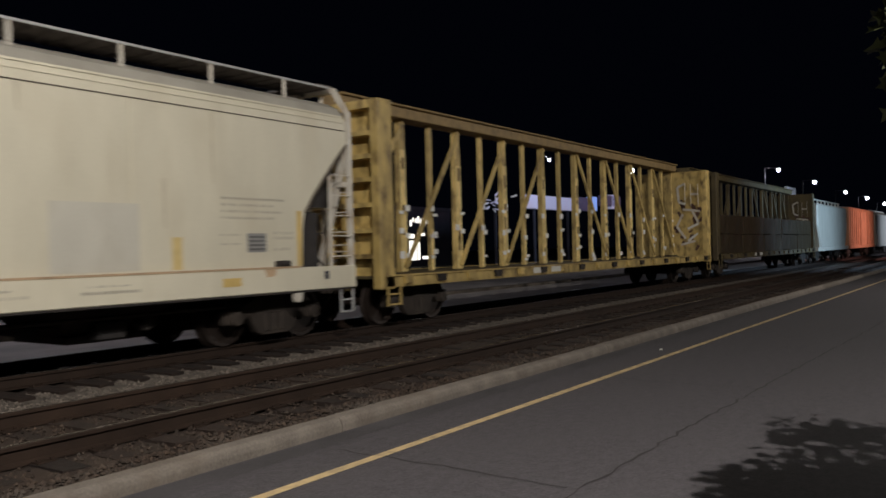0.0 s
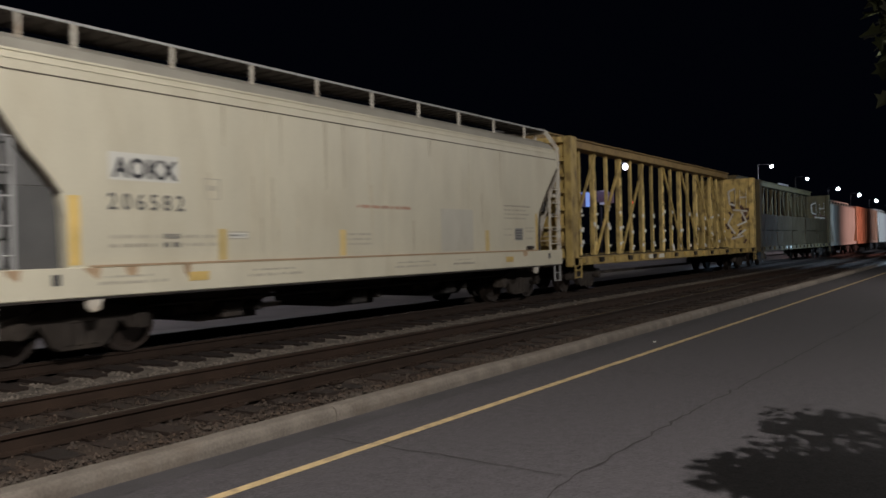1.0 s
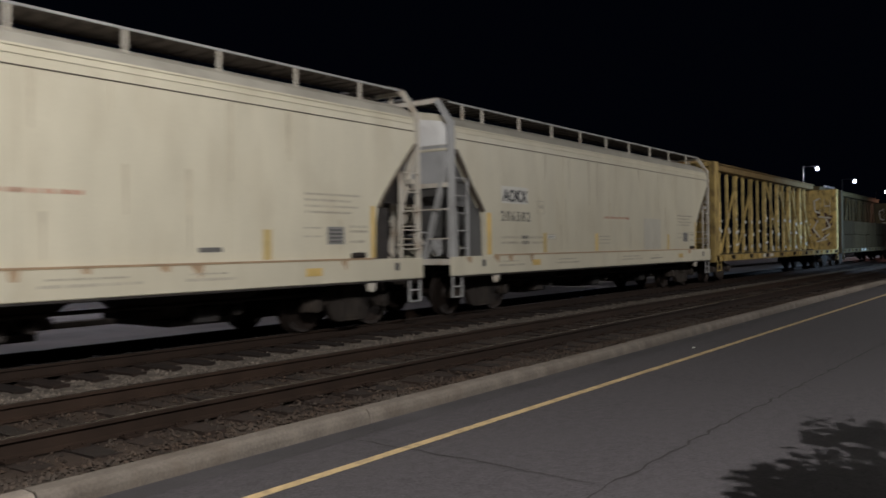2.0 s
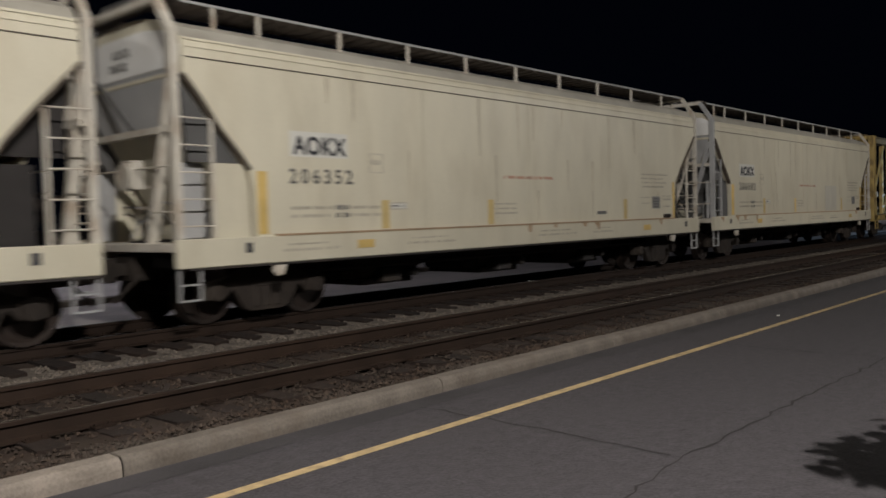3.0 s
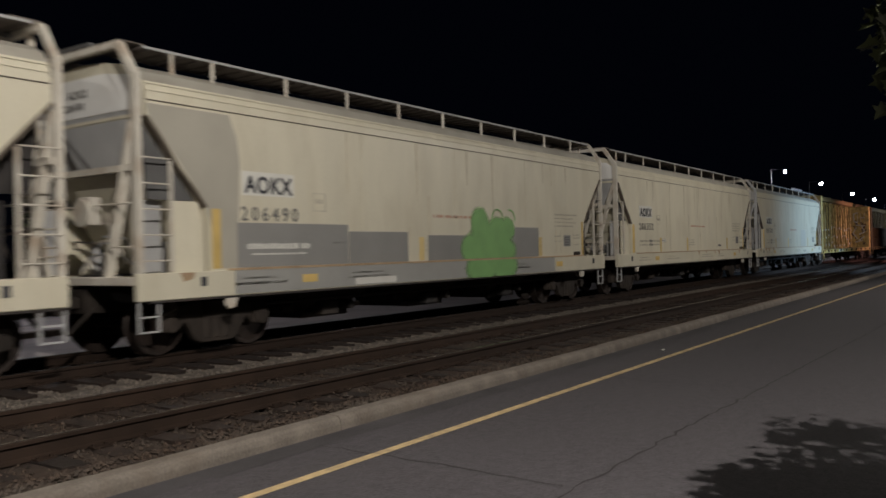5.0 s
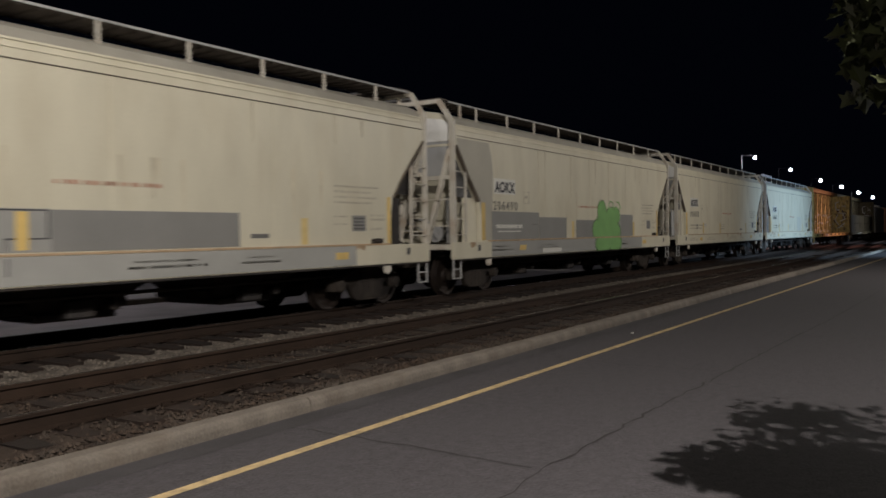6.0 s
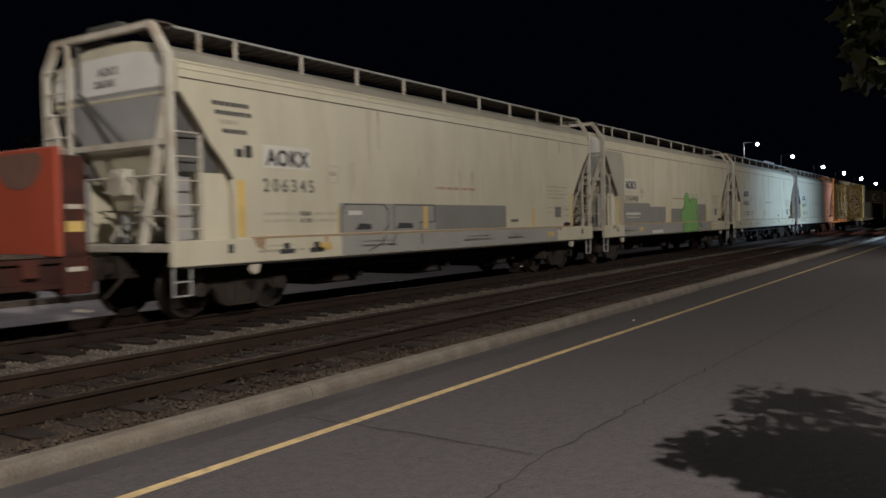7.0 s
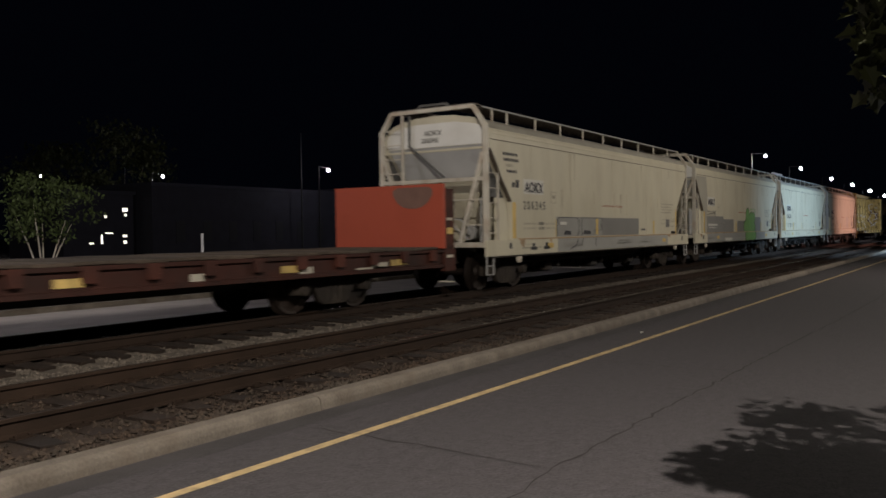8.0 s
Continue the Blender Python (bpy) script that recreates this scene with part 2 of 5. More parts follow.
def box(bm, x0, x1, y0, y1, z0, z1, m=None):
    vs = [bm.verts.new((x, y, z)) for x in (x0, x1) for y in (y0, y1) for z in (z0, z1)]
    if m is not None:
        for v in vs:
            v.co = m @ v.co
    for f in ((0, 1, 3, 2), (4, 6, 7, 5), (0, 4, 5, 1), (2, 3, 7, 6), (0, 2, 6, 4), (1, 5, 7, 3)):
        bm.faces.new([vs[i] for i in f])
    return vs


def beam(bm, a, b, w, h=None):
    a, b = Vector(a), Vector(b)
    h = h or w
    d = b - a
    q = d.to_track_quat("X", "Z").to_matrix().to_4x4()
    box(bm, 0, d.length, -w / 2, w / 2, -h / 2, h / 2, Matrix.Translation(a) @ q)


def tube(bm, a, b, r0, r1=None, seg=10):
    a, b = Vector(a), Vector(b)
    r1 = r0 if r1 is None else r1
    d = b - a
    q = d.to_track_quat("Z", "Y").to_matrix()
    rings = []
    for base, r in ((a, r0), (b, r1)):
        rings.append([bm.verts.new(base + q @ Vector((r * math.cos(k * 2 * math.pi / seg), r * math.sin(k * 2 * math.pi / seg), 0))) for k in range(seg)])
    for k in range(seg):
        bm.faces.new((rings[0][k], rings[0][(k + 1) % seg], rings[1][(k + 1) % seg], rings[1][k]))
    bm.faces.new(rings[0][::-1])
    bm.faces.new(rings[1])


def prism(bm, points, axis, lo, hi):
    """Extrude a closed outline along an axis ('x' or 'y'); the outline is in the other two coordinates."""
    def at(p, s):
        return (s, p[0], p[1]) if axis == "x" else (p[0], s, p[1])
    a = [bm.verts.new(at(p, lo)) for p in points]
    b = [bm.verts.new(at(p, hi)) for p in points]
    n = len(points)
    for k in range(n):
        bm.faces.new((a[k], a[(k + 1) % n], b[(k + 1) % n], b[k]))
    bm.faces.new(a[::-1])
    bm.faces.new(b)


def mesh_of(name, bm, material, bevel=0.0):
    bmesh.ops.recalc_face_normals(bm, faces=bm.faces)
    if bevel:
        bmesh.ops.bevel(bm, geom=list(bm.edges), offset=bevel, segments=1, affect="EDGES", clamp_overlap=True)
    me = bpy.data.meshes.new(name)
    bm.to_mesh(me)
    bm.free()
    me.materials.append(material)
    return me


def part(name, bm, material, parent, label="", at=None, bevel=0.0):
    ob = new(name, mesh_of(name, bm, material, bevel))
    ob.parent = parent
    if at:
        ob.location = at
    return tagged(ob, label)


def thing(name, bm, material, label, category, group="", kind="", bevel=0.0):
    return tagged(new(name, mesh_of(name, bm, material, bevel)), label, category, group, kind)


def shared(name, me, parent, place):
    ob = new(name, me)
    ob.parent = parent
    ob.location = place
    return ob


def root(name, place, label, category, group="", kind=""):
    ob = new(name)
    ob.empty_display_size = 0.5
    ob.matrix_basis = pose(*place)
    return tagged(ob, label, category, group, kind)


def writing(name, text, size, place, parent, material, bold=0.012, squeeze=1.0, spacing=1.08):
    """Stencilled letters, 6 mm proud of a wall that faces -y."""
    data = bpy.data.curves.new(name, "FONT")
    data.body, data.size, data.extrude, data.offset = text, size, 0.002, bold
    data.space_character = spacing
    tmp = bpy.data.objects.new(name, data)
    me = bpy.data.meshes.new_from_object(tmp)
    me.materials.clear()
    me.materials.append(material)
    bpy.data.objects.remove(tmp)
    ob = new(name, me)
    ob.parent = parent
    ob.matrix_basis = pose(*place, 90, 0, 0) @ Matrix.Diagonal((squeeze, 1, 1, 1))
    return ob

# ---------------------------------------------------------------- ground, road, tracks


XA, XB = -60.0, 420.0
RAIL_NEAR, RAIL_TRAIN = 0.122, 0.151
Y_NEAR, Y_TRAIN = 7.476, 11.34


def sheet(bm, x0, x1, y0, y1, z):
    vs = [bm.verts.new(p) for p in ((x0, y0, z), (x1, y0, z), (x1, y1, z), (x0, y1, z))]
    bm.faces.new(vs)


def build_ground():
    bm = bmesh.new()
    sheet(bm, -900, 1500, -900, 1200, -0.30)
    thing("ground", bm, M_GROUND, "dark bare earth reaching the horizon", "ground", kind="structure")
    bm = bmesh.new()
    box(bm, XA, XB, -9.0, 5.0, -0.3, 0.0)
    road = thing("road", bm, M_ASPHALT, "worn grey asphalt street with fine cracks", "road", kind="structure")
    # yellow edge line, slightly askew to the kerb, in worn stretches
    bm = bmesh.new()
    x = -20.0
    while x < 160:
        n = 1.5
        y0, y1 = 4.19 - 0.0075 * x, 4.19 - 0.0075 * (x + n)
        vs = [bm.verts.new(p) for p in ((x, y0 - 0.046, 0.004), (x + n, y1 - 0.046, 0.004), (x + n, y1 + 0.046, 0.004), (x, y0 + 0.046, 0.004))]
        bm.faces.new(vs)
        x += n
    part("edge_line", bm, M_YELLOW_LINE, road, "worn yellow edge line")
    bm = bmesh.new()
    x = -20.0
    rng = random.Random(8)
    while x < 120:
        vs = [bm.verts.new(p) for p in ((x, 4.74 + rng.uniform(-.03, .03), .003), (x + 2, 4.74 + rng.uniform(-.03, .03), .003), (x + 2, 5.0, .003), (x, 5.0, .003))]
        bm.faces.new(vs)
        x += 2
    part("gutter", bm, mat("gutter_asphalt", (0.045, 0.041, 0.042), 0.9, vary=0.45, scale=1.5, bump=0.5, fine=80), road, "darker gutter strip")
    # cracks: thin dark filled seams
    rng = random.Random(5)
    dark = mat("crack_filler", (0.02, 0.018, 0.017), 0.95, vary=0.2)

    def crack(points, width):
        bm = bmesh.new()
        path = []
        for (ax, ay), (bx, by) in zip(points, points[1:]):
            n = max(2, int(math.hypot(bx - ax, by - ay) / 0.12))
            for k in range(n):
                s = k / n
                path.append((ax + (bx - ax) * s + rng.uniform(-.03, .03), ay + (by - ay) * s + rng.uniform(-.025, .025)))
        prev = None
        for k in range(len(path) - 1):
            (ax, ay), (bx, by) = path[k], path[k + 1]
            d = math.hypot(bx - ax, by - ay) or 1
            nx, ny = -(by - ay) / d, (bx - ax) / d
            w = width * rng.uniform(.3, 1.2) / 2
            now = (bm.verts.new((bx + nx * w, by + ny * w, .003)), bm.verts.new((bx - nx * w, by - ny * w, .003)))
            if prev:
                bm.faces.new((prev[0], prev[1], now[1], now[0]))
            prev = now
        part("crack", bm, dark, road)
    crack([(2.8, 2.25), (4.4, 2.33), (5.1, 2.38), (6.3, 2.37), (9.5, 2.28), (16.4, 2.05), (24, 1.9)], 0.026)
    crack([(5.05, 2.36), (5.1, 3.3), (5.15, 4.9)], 0.018)
    crack([(9.6, 2.3), (9.5, 3.4), (9.7, 4.9)], 0.014)
    crack([(13.5, -1), (13.2, 1.2), (13.6, 4.9)], 0.014)
    # bolt-sized pale litter on the asphalt
    bm = bmesh.new()
    bmesh.ops.create_icosphere(bm, subdivisions=1, radius=0.032, matrix=Matrix.Diagonal((1.6, 0.8, 0.25, 1)))
    ob = thing("litter_scrap", bm, M_LABELWHITE, "small pale scrap of litter on the asphalt", "litter")
    ob.location = (12.42, 4.42, 0.012)
    # near track bed, train track bed, and the paved apron behind
    bm = bmesh.new()
    rng = random.Random(2)
    nx, ny = 330, 34
    ys = [5.19 + (13.45 - 5.19) * k / ny for k in range(ny + 1)]
    grid = []
    for i in range(nx + 1):
        u = i / nx
        x = -30 + 240 * u ** 2.0 if u > 0 else -30
        row = []
        for y in ys:
            z = -0.066
            z += 0.035 * noise.noise((x * 0.7, y * 0.9, 0.3)) + 0.02 * noise.noise((x * 3, y * 3, 1.3))
            if y > 10.15:
                z += 0.015
            elif y > 8.95:
                z -= 0.04
            row.append(bm.verts.new((x, y, z)))
        grid.append(row)
    for i in range(nx):
        for j in range(ny):
            bm.faces.new((grid[i][j], grid[i + 1][j], grid[i + 1][j + 1], grid[i][j + 1]))
    strip = bmesh.new()
    cols = []
    for i in range(700):
        x = -10 + i * .11
        cols.append([strip.verts.new((x, y, (-.045 if 9.0 < y < 10.1 else -.12) + rng.uniform(-.015, .015))) for y in (8.9, 9.05, 9.2, 9.35, 9.5, 9.65, 9.8, 9.95, 10.08, 10.2)])
    for p, q in zip(cols, cols[1:]):
        for k in range(9):
            strip.faces.new((p[k], q[k], q[k + 1], p[k + 1]))
    thing("gravel_shoulder", strip, M_STONE, "strip of fresh pale gravel between the tracks", "gravel", kind="structure")
    thing("ballast_bed", bm, M_BALLAST, "rust-brown crushed stone bed under both tracks", "ballast", kind="structure")
    bm = bmesh.new()
    box(bm, XA, XB, 13.45, 17.0, -0.3, -0.02)
    thing("pavement_apron", bm, M_CONCRETE, "pale concrete apron behind the tracks", "pavement", kind="structure")
    bm = bmesh.new()
    box(bm, XA, XB, 17.0, 17.35, -0.3, 0.10)
    thing("apron_kerb", bm, M_KERB, "low concrete kerb behind the apron", "kerb", kind="structure")
    bm = bmesh.new()
    box(bm, XA, XB, 17.35, 34.0, -0.3, 0.02)
    thing("parking_lot", bm, M_CONCRETE, "pale paved lot beyond the railway", "pavement", kind="structure")


def build_kerb():
    kerb = root("kerb", (0, 0, 0), "weathered tan concrete kerb along the street", "kerb", kind="structure")
    prof = [(5.0, -0.1), (5.005, 0.06), (5.02, 0.105), (5.05, 0.128), (5.18, 0.13), (5.20, 0.12), (5.205, -0.1)]
    me = None
    L = 3.05
    for k in range(-5, 44):
        if me is None:
            bm = bmesh.new()
            prism(bm, prof, "x", 0.006, L - 0.006)
            me = mesh_of("kerb_stone", bm, M_KERB, 0.006)
        ob = shared("kerb_stone", me, kerb, (2.61 + k * L, 0, 0))
        ob.rotation_euler = (0, 0, 0)
        ob.location.z = 0.004 * math.sin(k * 2.3)
    bm = bmesh.new()
    prism(bm, prof, "x", 2.61 + 44 * L, 300)
    part("kerb_run", bm, M_KERB, kerb)


RAIL_PROFILE = [(-.07, -.17), (.07, -.17), (.07, -.157), (.012, -.14), (.012, -.045), (.036, -.035), (.036, -.006), (.03, 0), (-.03, 0), (-.036, -.006), (-.036, -.035), (-.012, -.045), (-.012, -.14), (-.07, -.157)]


def build_track(name, yc, top, polished):
    track = root(name, (0, yc, top), "railway track of wooden ties and rusty rails", "track", kind="structure")
    for s in (-1, 1):
        bm = bmesh.new()
        prism(bm, [(p[0] + s * 0.7525, p[1]) for p in RAIL_PROFILE], "x", XA, 300)
        part("rail", bm, M_RAIL, track, "rusty steel rail")
        bm = bmesh.new()
        w = 0.026 if polished else 0.014
        box(bm, XA, 300, s * 0.7525 - w, s * 0.7525 + w, 0.0005, 0.003)
        part("rail_head", bm, M_RAILTOP, track, "worn bright rail head")
    rng = random.Random(len(name))
    bm = bmesh.new()
    half = 1.66 if polished else 1.3
    box(bm, -0.115, 0.115, -half, half, -0.32, -0.165)
    bmesh.ops.subdivide_edges(bm, edges=[e for e in bm.edges if e.calc_length() > 1], cuts=5)
    for v in bm.verts:
        v.co += Vector((rng.uniform(-.012, .012), rng.uniform(-.02, .02), rng.uniform(-.012, .008)))
    me = mesh_of("tie", bm, M_TIE)
    bm = bmesh.new()
    for s in (-1, 1):
        box(bm, -0.09, 0.09, s * .7525 - .17, s * .7525 + .17, -0.168, -0.152)
        for a in (-.06, .06):
            for b in (-.11, .11):
                box(bm, a - .012, a + .012, s * .7525 + b - .012, s * .7525 + b + .012, -.155, -.135)
    plate = mesh_of("tie_plate", bm, M_RAIL)
    n = 0
    x = -3.70
    rest = bmesh.new()
    while x < 150:
        jx, jy, jr = rng.uniform(-.03, .03), rng.uniform(-.05, .05), rng.uniform(-.02, .02)
        if x < 62:
            ob = shared("tie", me, track, (x + jx, jy, rng.uniform(-.012, .008)))
            ob.rotation_euler = (0, 0, jr)
            if x < 40:
                shared("tie_plate", plate, track, (x + jx, 0, 0))
        else:
            box(rest, x - .115, x + .115, -1.3 + jy, 1.3 + jy, -.32, -.165)
        x += 0.533
    tagged(part("tie_row", rest, M_TIE, track), kind="stuff")


def build_stones(name, label, material, bands, seed):
    rng = random.Random(seed)
    verts, faces = [], []
    for y0, y1, n, big, base in bands:
        for k in range(n):
            u = rng.random()
            x = 1.0 + 31.0 * u ** 1.5
            y = rng.uniform(y0, y1)
            if y > 9.45 and abs((x + 3.70 + .2665) % .533 - .2665) < .135 + .03 * math.sin(x * 7):
                continue
            r = rng.uniform(.011, .030) * big
            z = base + rng.uniform(-.01, .012)
            c = len(verts)
            t = rng.uniform(0, 6.3)
            for dx, dy, dz in ((1, 0, 0), (0, 1, 0), (-1, 0, 0), (0, -1, 0), (0, 0, .8), (0, 0, -.8)):
                f = rng.uniform(.7, 1.3) * r
                verts.append((x + f * (dx * math.cos(t) - dy * math.sin(t)), y + f * (dx * math.sin(t) + dy * math.cos(t)), z + f * dz))
            for q in ((0, 1, 4), (1, 2, 4), (2, 3, 4), (3, 0, 4), (1, 0, 5), (2, 1, 5), (3, 2, 5), (0, 3, 5)):
                faces.append(tuple(c + i for i in q))
    me = bpy.data.meshes.new(name)
    me.from_pydata(verts, [], faces)
    me.materials.append(material)
    tagged(new(name, me), label, "gravel", kind="stuff")


build_ground()
build_kerb()
build_track("near_track", Y_NEAR, RAIL_NEAR, False)
build_track("train_track", Y_TRAIN, RAIL_TRAIN, True)
build_stones("gravel", "loose pale grey ballast stones between the tracks", M_STONE, [(8.95, 10.1, 15000, 1.0, -.05)], 11)
build_stones("dirty_gravel", "dirty brown-grey stones around the near rails", M_DULLSTONE, [(5.22, 6.1, 14000, 1.0, -.055), (6.1, 8.8, 11000, .9, -.058)], 12)

# ---------------------------------------------------------------- the train
SPEED = 8.84
CARS = []       # (car, place along the track at the start)
WHEELSETS = []


def wheelset_mesh():
    bm = bmesh.new()
    for s in (-1, 1):
        prof = [(0.0, 0.07), (0.10, 0.07), (0.10, 0.13), (0.05, 0.16), (0.055, 0.36), (0.10, 0.40), (0.11, 0.455), (0.0, 0.46), (-0.02, 0.49), (-0.045, 0.49), (-0.045, 0.38), (-0.02, 0.35), (-0.02, 0.13), (-0.04, 0.07)]
        seg = 28
        rings = []
        for p in prof:
            y = s * (0.755 + (p[0] - 0.03))
            rings.append([bm.verts.new((p[1] * math.cos(k * 2 * math.pi / seg), y, p[1] * math.sin(k * 2 * math.pi / seg))) for k in range(seg)])
        for i in range(len(prof)):
            a, b = rings[i], rings[(i + 1) % len(prof)]
            for k in range(seg):
                bm.faces.new((a[k], a[(k + 1) % seg], b[(k + 1) % seg], b[k]))
    tube(bm, (0, -1.0, 0), (0, 1.0, 0), 0.08, seg=12)
    return mesh_of("wheelset", bm, M_WHEEL)


def truck_mesh():
    bm = bmesh.new()
    for s in (-1, 1):
        y0, y1 = (0.96, 1.10) if s > 0 else (-1.10, -0.96)
        outline = [(-1.10, .36), (-1.10, .60), (-.72, .66), (-.40, .78), (.40, .78), (.72, .66), (1.10, .60), (1.10, .36), (.74, .36), (.60, .50), (.42, .20), (.30, .14), (-.30, .14), (-.42, .20), (-.60, .50), (-.74, .36)]
        prism(bm, outline, "y", y0, y1)
        for k in (-.18, 0, .18):
            tube(bm, (k, s * 1.04, .20), (k, s * 1.04, .52), 0.085, seg=10)
        for x in (-.89, .89):
            tube(bm, (x, s * 1.06, .46), (x, s * 1.18, .46), 0.12, seg=14)
            box(bm, x - .14, x + .14, min(s * 1.0, s * 1.14), max(s * 1.0, s * 1.14), .36, .62)
    box(bm, -.24, .24, -1.12, 1.12, .50, .78)
    box(bm, -.55, -.45, -.9, .9, .34, .46)
    box(bm, .45, .55, -.9, .9, .34, .46)
    tube(bm, (0, 0, .76), (0, 0, .86), .2, seg=16)
    return mesh_of("truck", bm, M_TRUCK, 0.012)


ME_WHEELS, ME_TRUCK = wheelset_mesh(), truck_mesh()


def add_trucks(car, x):
    for s in (-1, 1):
        t = shared("truck", ME_TRUCK, car, (s * x, 0, 0))
        tagged(t, "grimy cast steel truck with springs")
        for a in (-.89, .89):
            shared("wheelset", ME_WHEELS, t, (a, 0, .46))


def add_couplers(car, end):
    for s in (-1, 1):
        bm = bmesh.new()
        m = Matrix.Diagonal((s, 1, 1, 1))
        box(bm, end - 1.1, end + .12, -.24, .24, .66, 1.04, m)
        box(bm, end + .1, end + .34, -.08, .08, .74, .92, m)
        box(bm, end + .30, end + .52, -.15, .13, .66, 1.0, m)
        beam(bm, m @ Vector((end + .05, -.35, .75)), m @ Vector((end + .45, -.3, .38)), .05)
        part("coupler", bm, M_TRUCK, car, bevel=.012)


def car_at(car, x0):
    CARS.append((car, x0))
    return car


ROOFLINE = [(1.55, 3.66), (1.545, 3.80), (1.50, 3.94), (1.38, 4.09), (1.12, 4.21), (.60, 4.31), (0, 4.34)]
# slope of the end bays: distance from the middle and height of the side's lower edge
DIAG = {-1: [(7.70, 3.46), (7.44, 3.14), (7.16, 2.75), (6.90, 2.47), (6.70, 2.22), (6.62, 1.90), (6.60, 1.22)],
        1: [(7.55, 3.44), (7.24, 3.12), (6.92, 2.78), (6.66, 2.48), (6.46, 2.20), (6.39, 1.90), (6.37, 1.22)]}
ENDS = {-1: (7.70, 7.84), 1: (7.55, 7.64)}      # end wall and corner posts


def hopper_body_mesh(paint):
    bm = bmesh.new()
    stations = [(-x, z) for x, z in DIAG[-1]] + [(x, z) for x, z in reversed(DIAG[1])]
    rings = []
    for x, zlow in stations:
        pts = [(-1.55, zlow)] + [(-y, z) for y, z in ROOFLINE] + [(y, z) for y, z in reversed(ROOFLINE[:-1])] + [(1.55, zlow)]
        if zlow < 1.5:
            x += 0.002 if x < 0 else -0.002
        rings.append([bm.verts.new((x, y, z)) for y, z in pts])
    n = len(rings[0])
    for a, b in zip(rings, rings[1:]):
        for k in range(n):
            bm.faces.new((a[k], a[(k + 1) % n], b[(k + 1) % n], b[k]))
    bm.faces.new(rings[0][::-1])
    bm.faces.new(rings[-1])
    bmesh.ops.recalc_face_normals(bm, faces=bm.faces)
    me = mesh_of("tank_body", bm, paint)
    me.materials.append(M_ROOFGREY)
    for f in me.polygons:
        if f.center.z > 3.97 and abs(f.normal.x) < .5:
            f.material_index = 1
    return me


def hopper_parts(car, paint, frame_paint, end_grey):
    body = new("tank_body", hopper_body_mesh(paint))
    body.parent = car
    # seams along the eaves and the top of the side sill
    # the lowest seam is dark: its shadow line is put into the paint
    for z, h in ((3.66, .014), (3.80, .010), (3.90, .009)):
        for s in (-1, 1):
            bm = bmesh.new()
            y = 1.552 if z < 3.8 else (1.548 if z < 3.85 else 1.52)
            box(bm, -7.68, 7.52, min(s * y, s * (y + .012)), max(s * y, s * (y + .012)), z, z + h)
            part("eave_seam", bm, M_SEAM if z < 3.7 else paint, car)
    for x in (-3.1, 0.0, 3.1):
        bm = bmesh.new()
        box(bm, x - .02, x + .02, -1.556, -1.55, 1.3, 3.64)
        part("weld_seam", bm, paint, car)
    for s in (-1, 1):
        bm = bmesh.new()
        y0, y1 = sorted((s * 1.50, s * 1.60))
        box(bm, -7.90, 7.70, y0, y1, .86, 1.25)
        part("side_sill", bm, paint, car, bevel=.012)
        bm = bmesh.new()
        y0, y1 = sorted((s * 1.52, s * 1.607))
        box(bm, -6.3, 6.3, y0, y1, 1.245, 1.275)
        part("sill_lip", bm, M_RUST, car, "rust-streaked lip")
        bm = bmesh.new()
        y0, y1 = sorted((s * 1.45, s * 1.58))
        box(bm, -7.7, 7.7, y0, y1, .83, .862)
        part("sill_flange", bm, M_BLACK, car)
        # running board with its stands
        bm = bmesh.new()
        y0, y1 = sorted((s * 1.22, s * .42))
        box(bm, -7.5, 7.5, y0, y1, 4.462, 4.488)
        for k in range(50):
            x = -7.4 + k * .302
            box(bm, x - .012, x + .012, y0 + .004, y1 - .004, 4.44, 4.4615)
        part("running_board", bm, M_GRATE, car, "dark steel grating walkway")
        bm = bmesh.new()
        yy = s * 1.235
        box(bm, -7.5, 7.5, yy - .01, yy + .01, 4.465, 4.50)
        part("board_edge", bm, M_GREY, car)
        for k in range(10):
            x = -7.82 + k * 1.575 if k else -7.0
            bm = bmesh.new()
            y0, y1 = sorted((s * 1.245, s * 1.215))
            box(bm, x - .027, x + .027, y0, y1, 4.08, 4.46)
            part("board_stand", bm, frame_paint, car)
    bm = bmesh.new()
    for k in range(4):
        x = -6.6 + k * 3.35
        box(bm, x, x + 3.1, -.32, .32, 4.32, 4.44)
    part("roof_hatch", bm, M_GREY, car, "long grey loading hatch", bevel=.03)
    # discharge bays and centre sill below
    for x in (-3.25, 0, 3.25):
        bm = bmesh.new()
        lo = [(-.5, -.55, .36), (.5, -.55, .36), (.5, .55, .36), (-.5, .55, .36)]
        hi = [(-1.45, -1.4, 1.24), (1.45, -1.4, 1.24), (1.45, 1.4, 1.24), (-1.45, 1.4, 1.24)]
        a = [bm.verts.new((x + p[0], p[1], p[2])) for p in lo]
        b = [bm.verts.new((x + p[0], p[1], p[2])) for p in hi]
        for k in range(4):
            bm.faces.new((a[k], a[(k + 1) % 4], b[(k + 1) % 4], b[k]))
        bm.faces.new(a[::-1])
        bm.faces.new(b)
        box(bm, x - .62, x + .62, -.7, .7, .30, .40)
        part("discharge_bay", bm, M_BLACK, car, "sooty discharge hopper")
    bm = bmesh.new()
    box(bm, -7.6, 7.6, -.3, .3, .78, 1.22)
    box(bm, -6.2, 6.2, -1.36, 1.36, .80, 1.22)
    part("underframe", bm, M_BLACK, car, "sooty underframe")
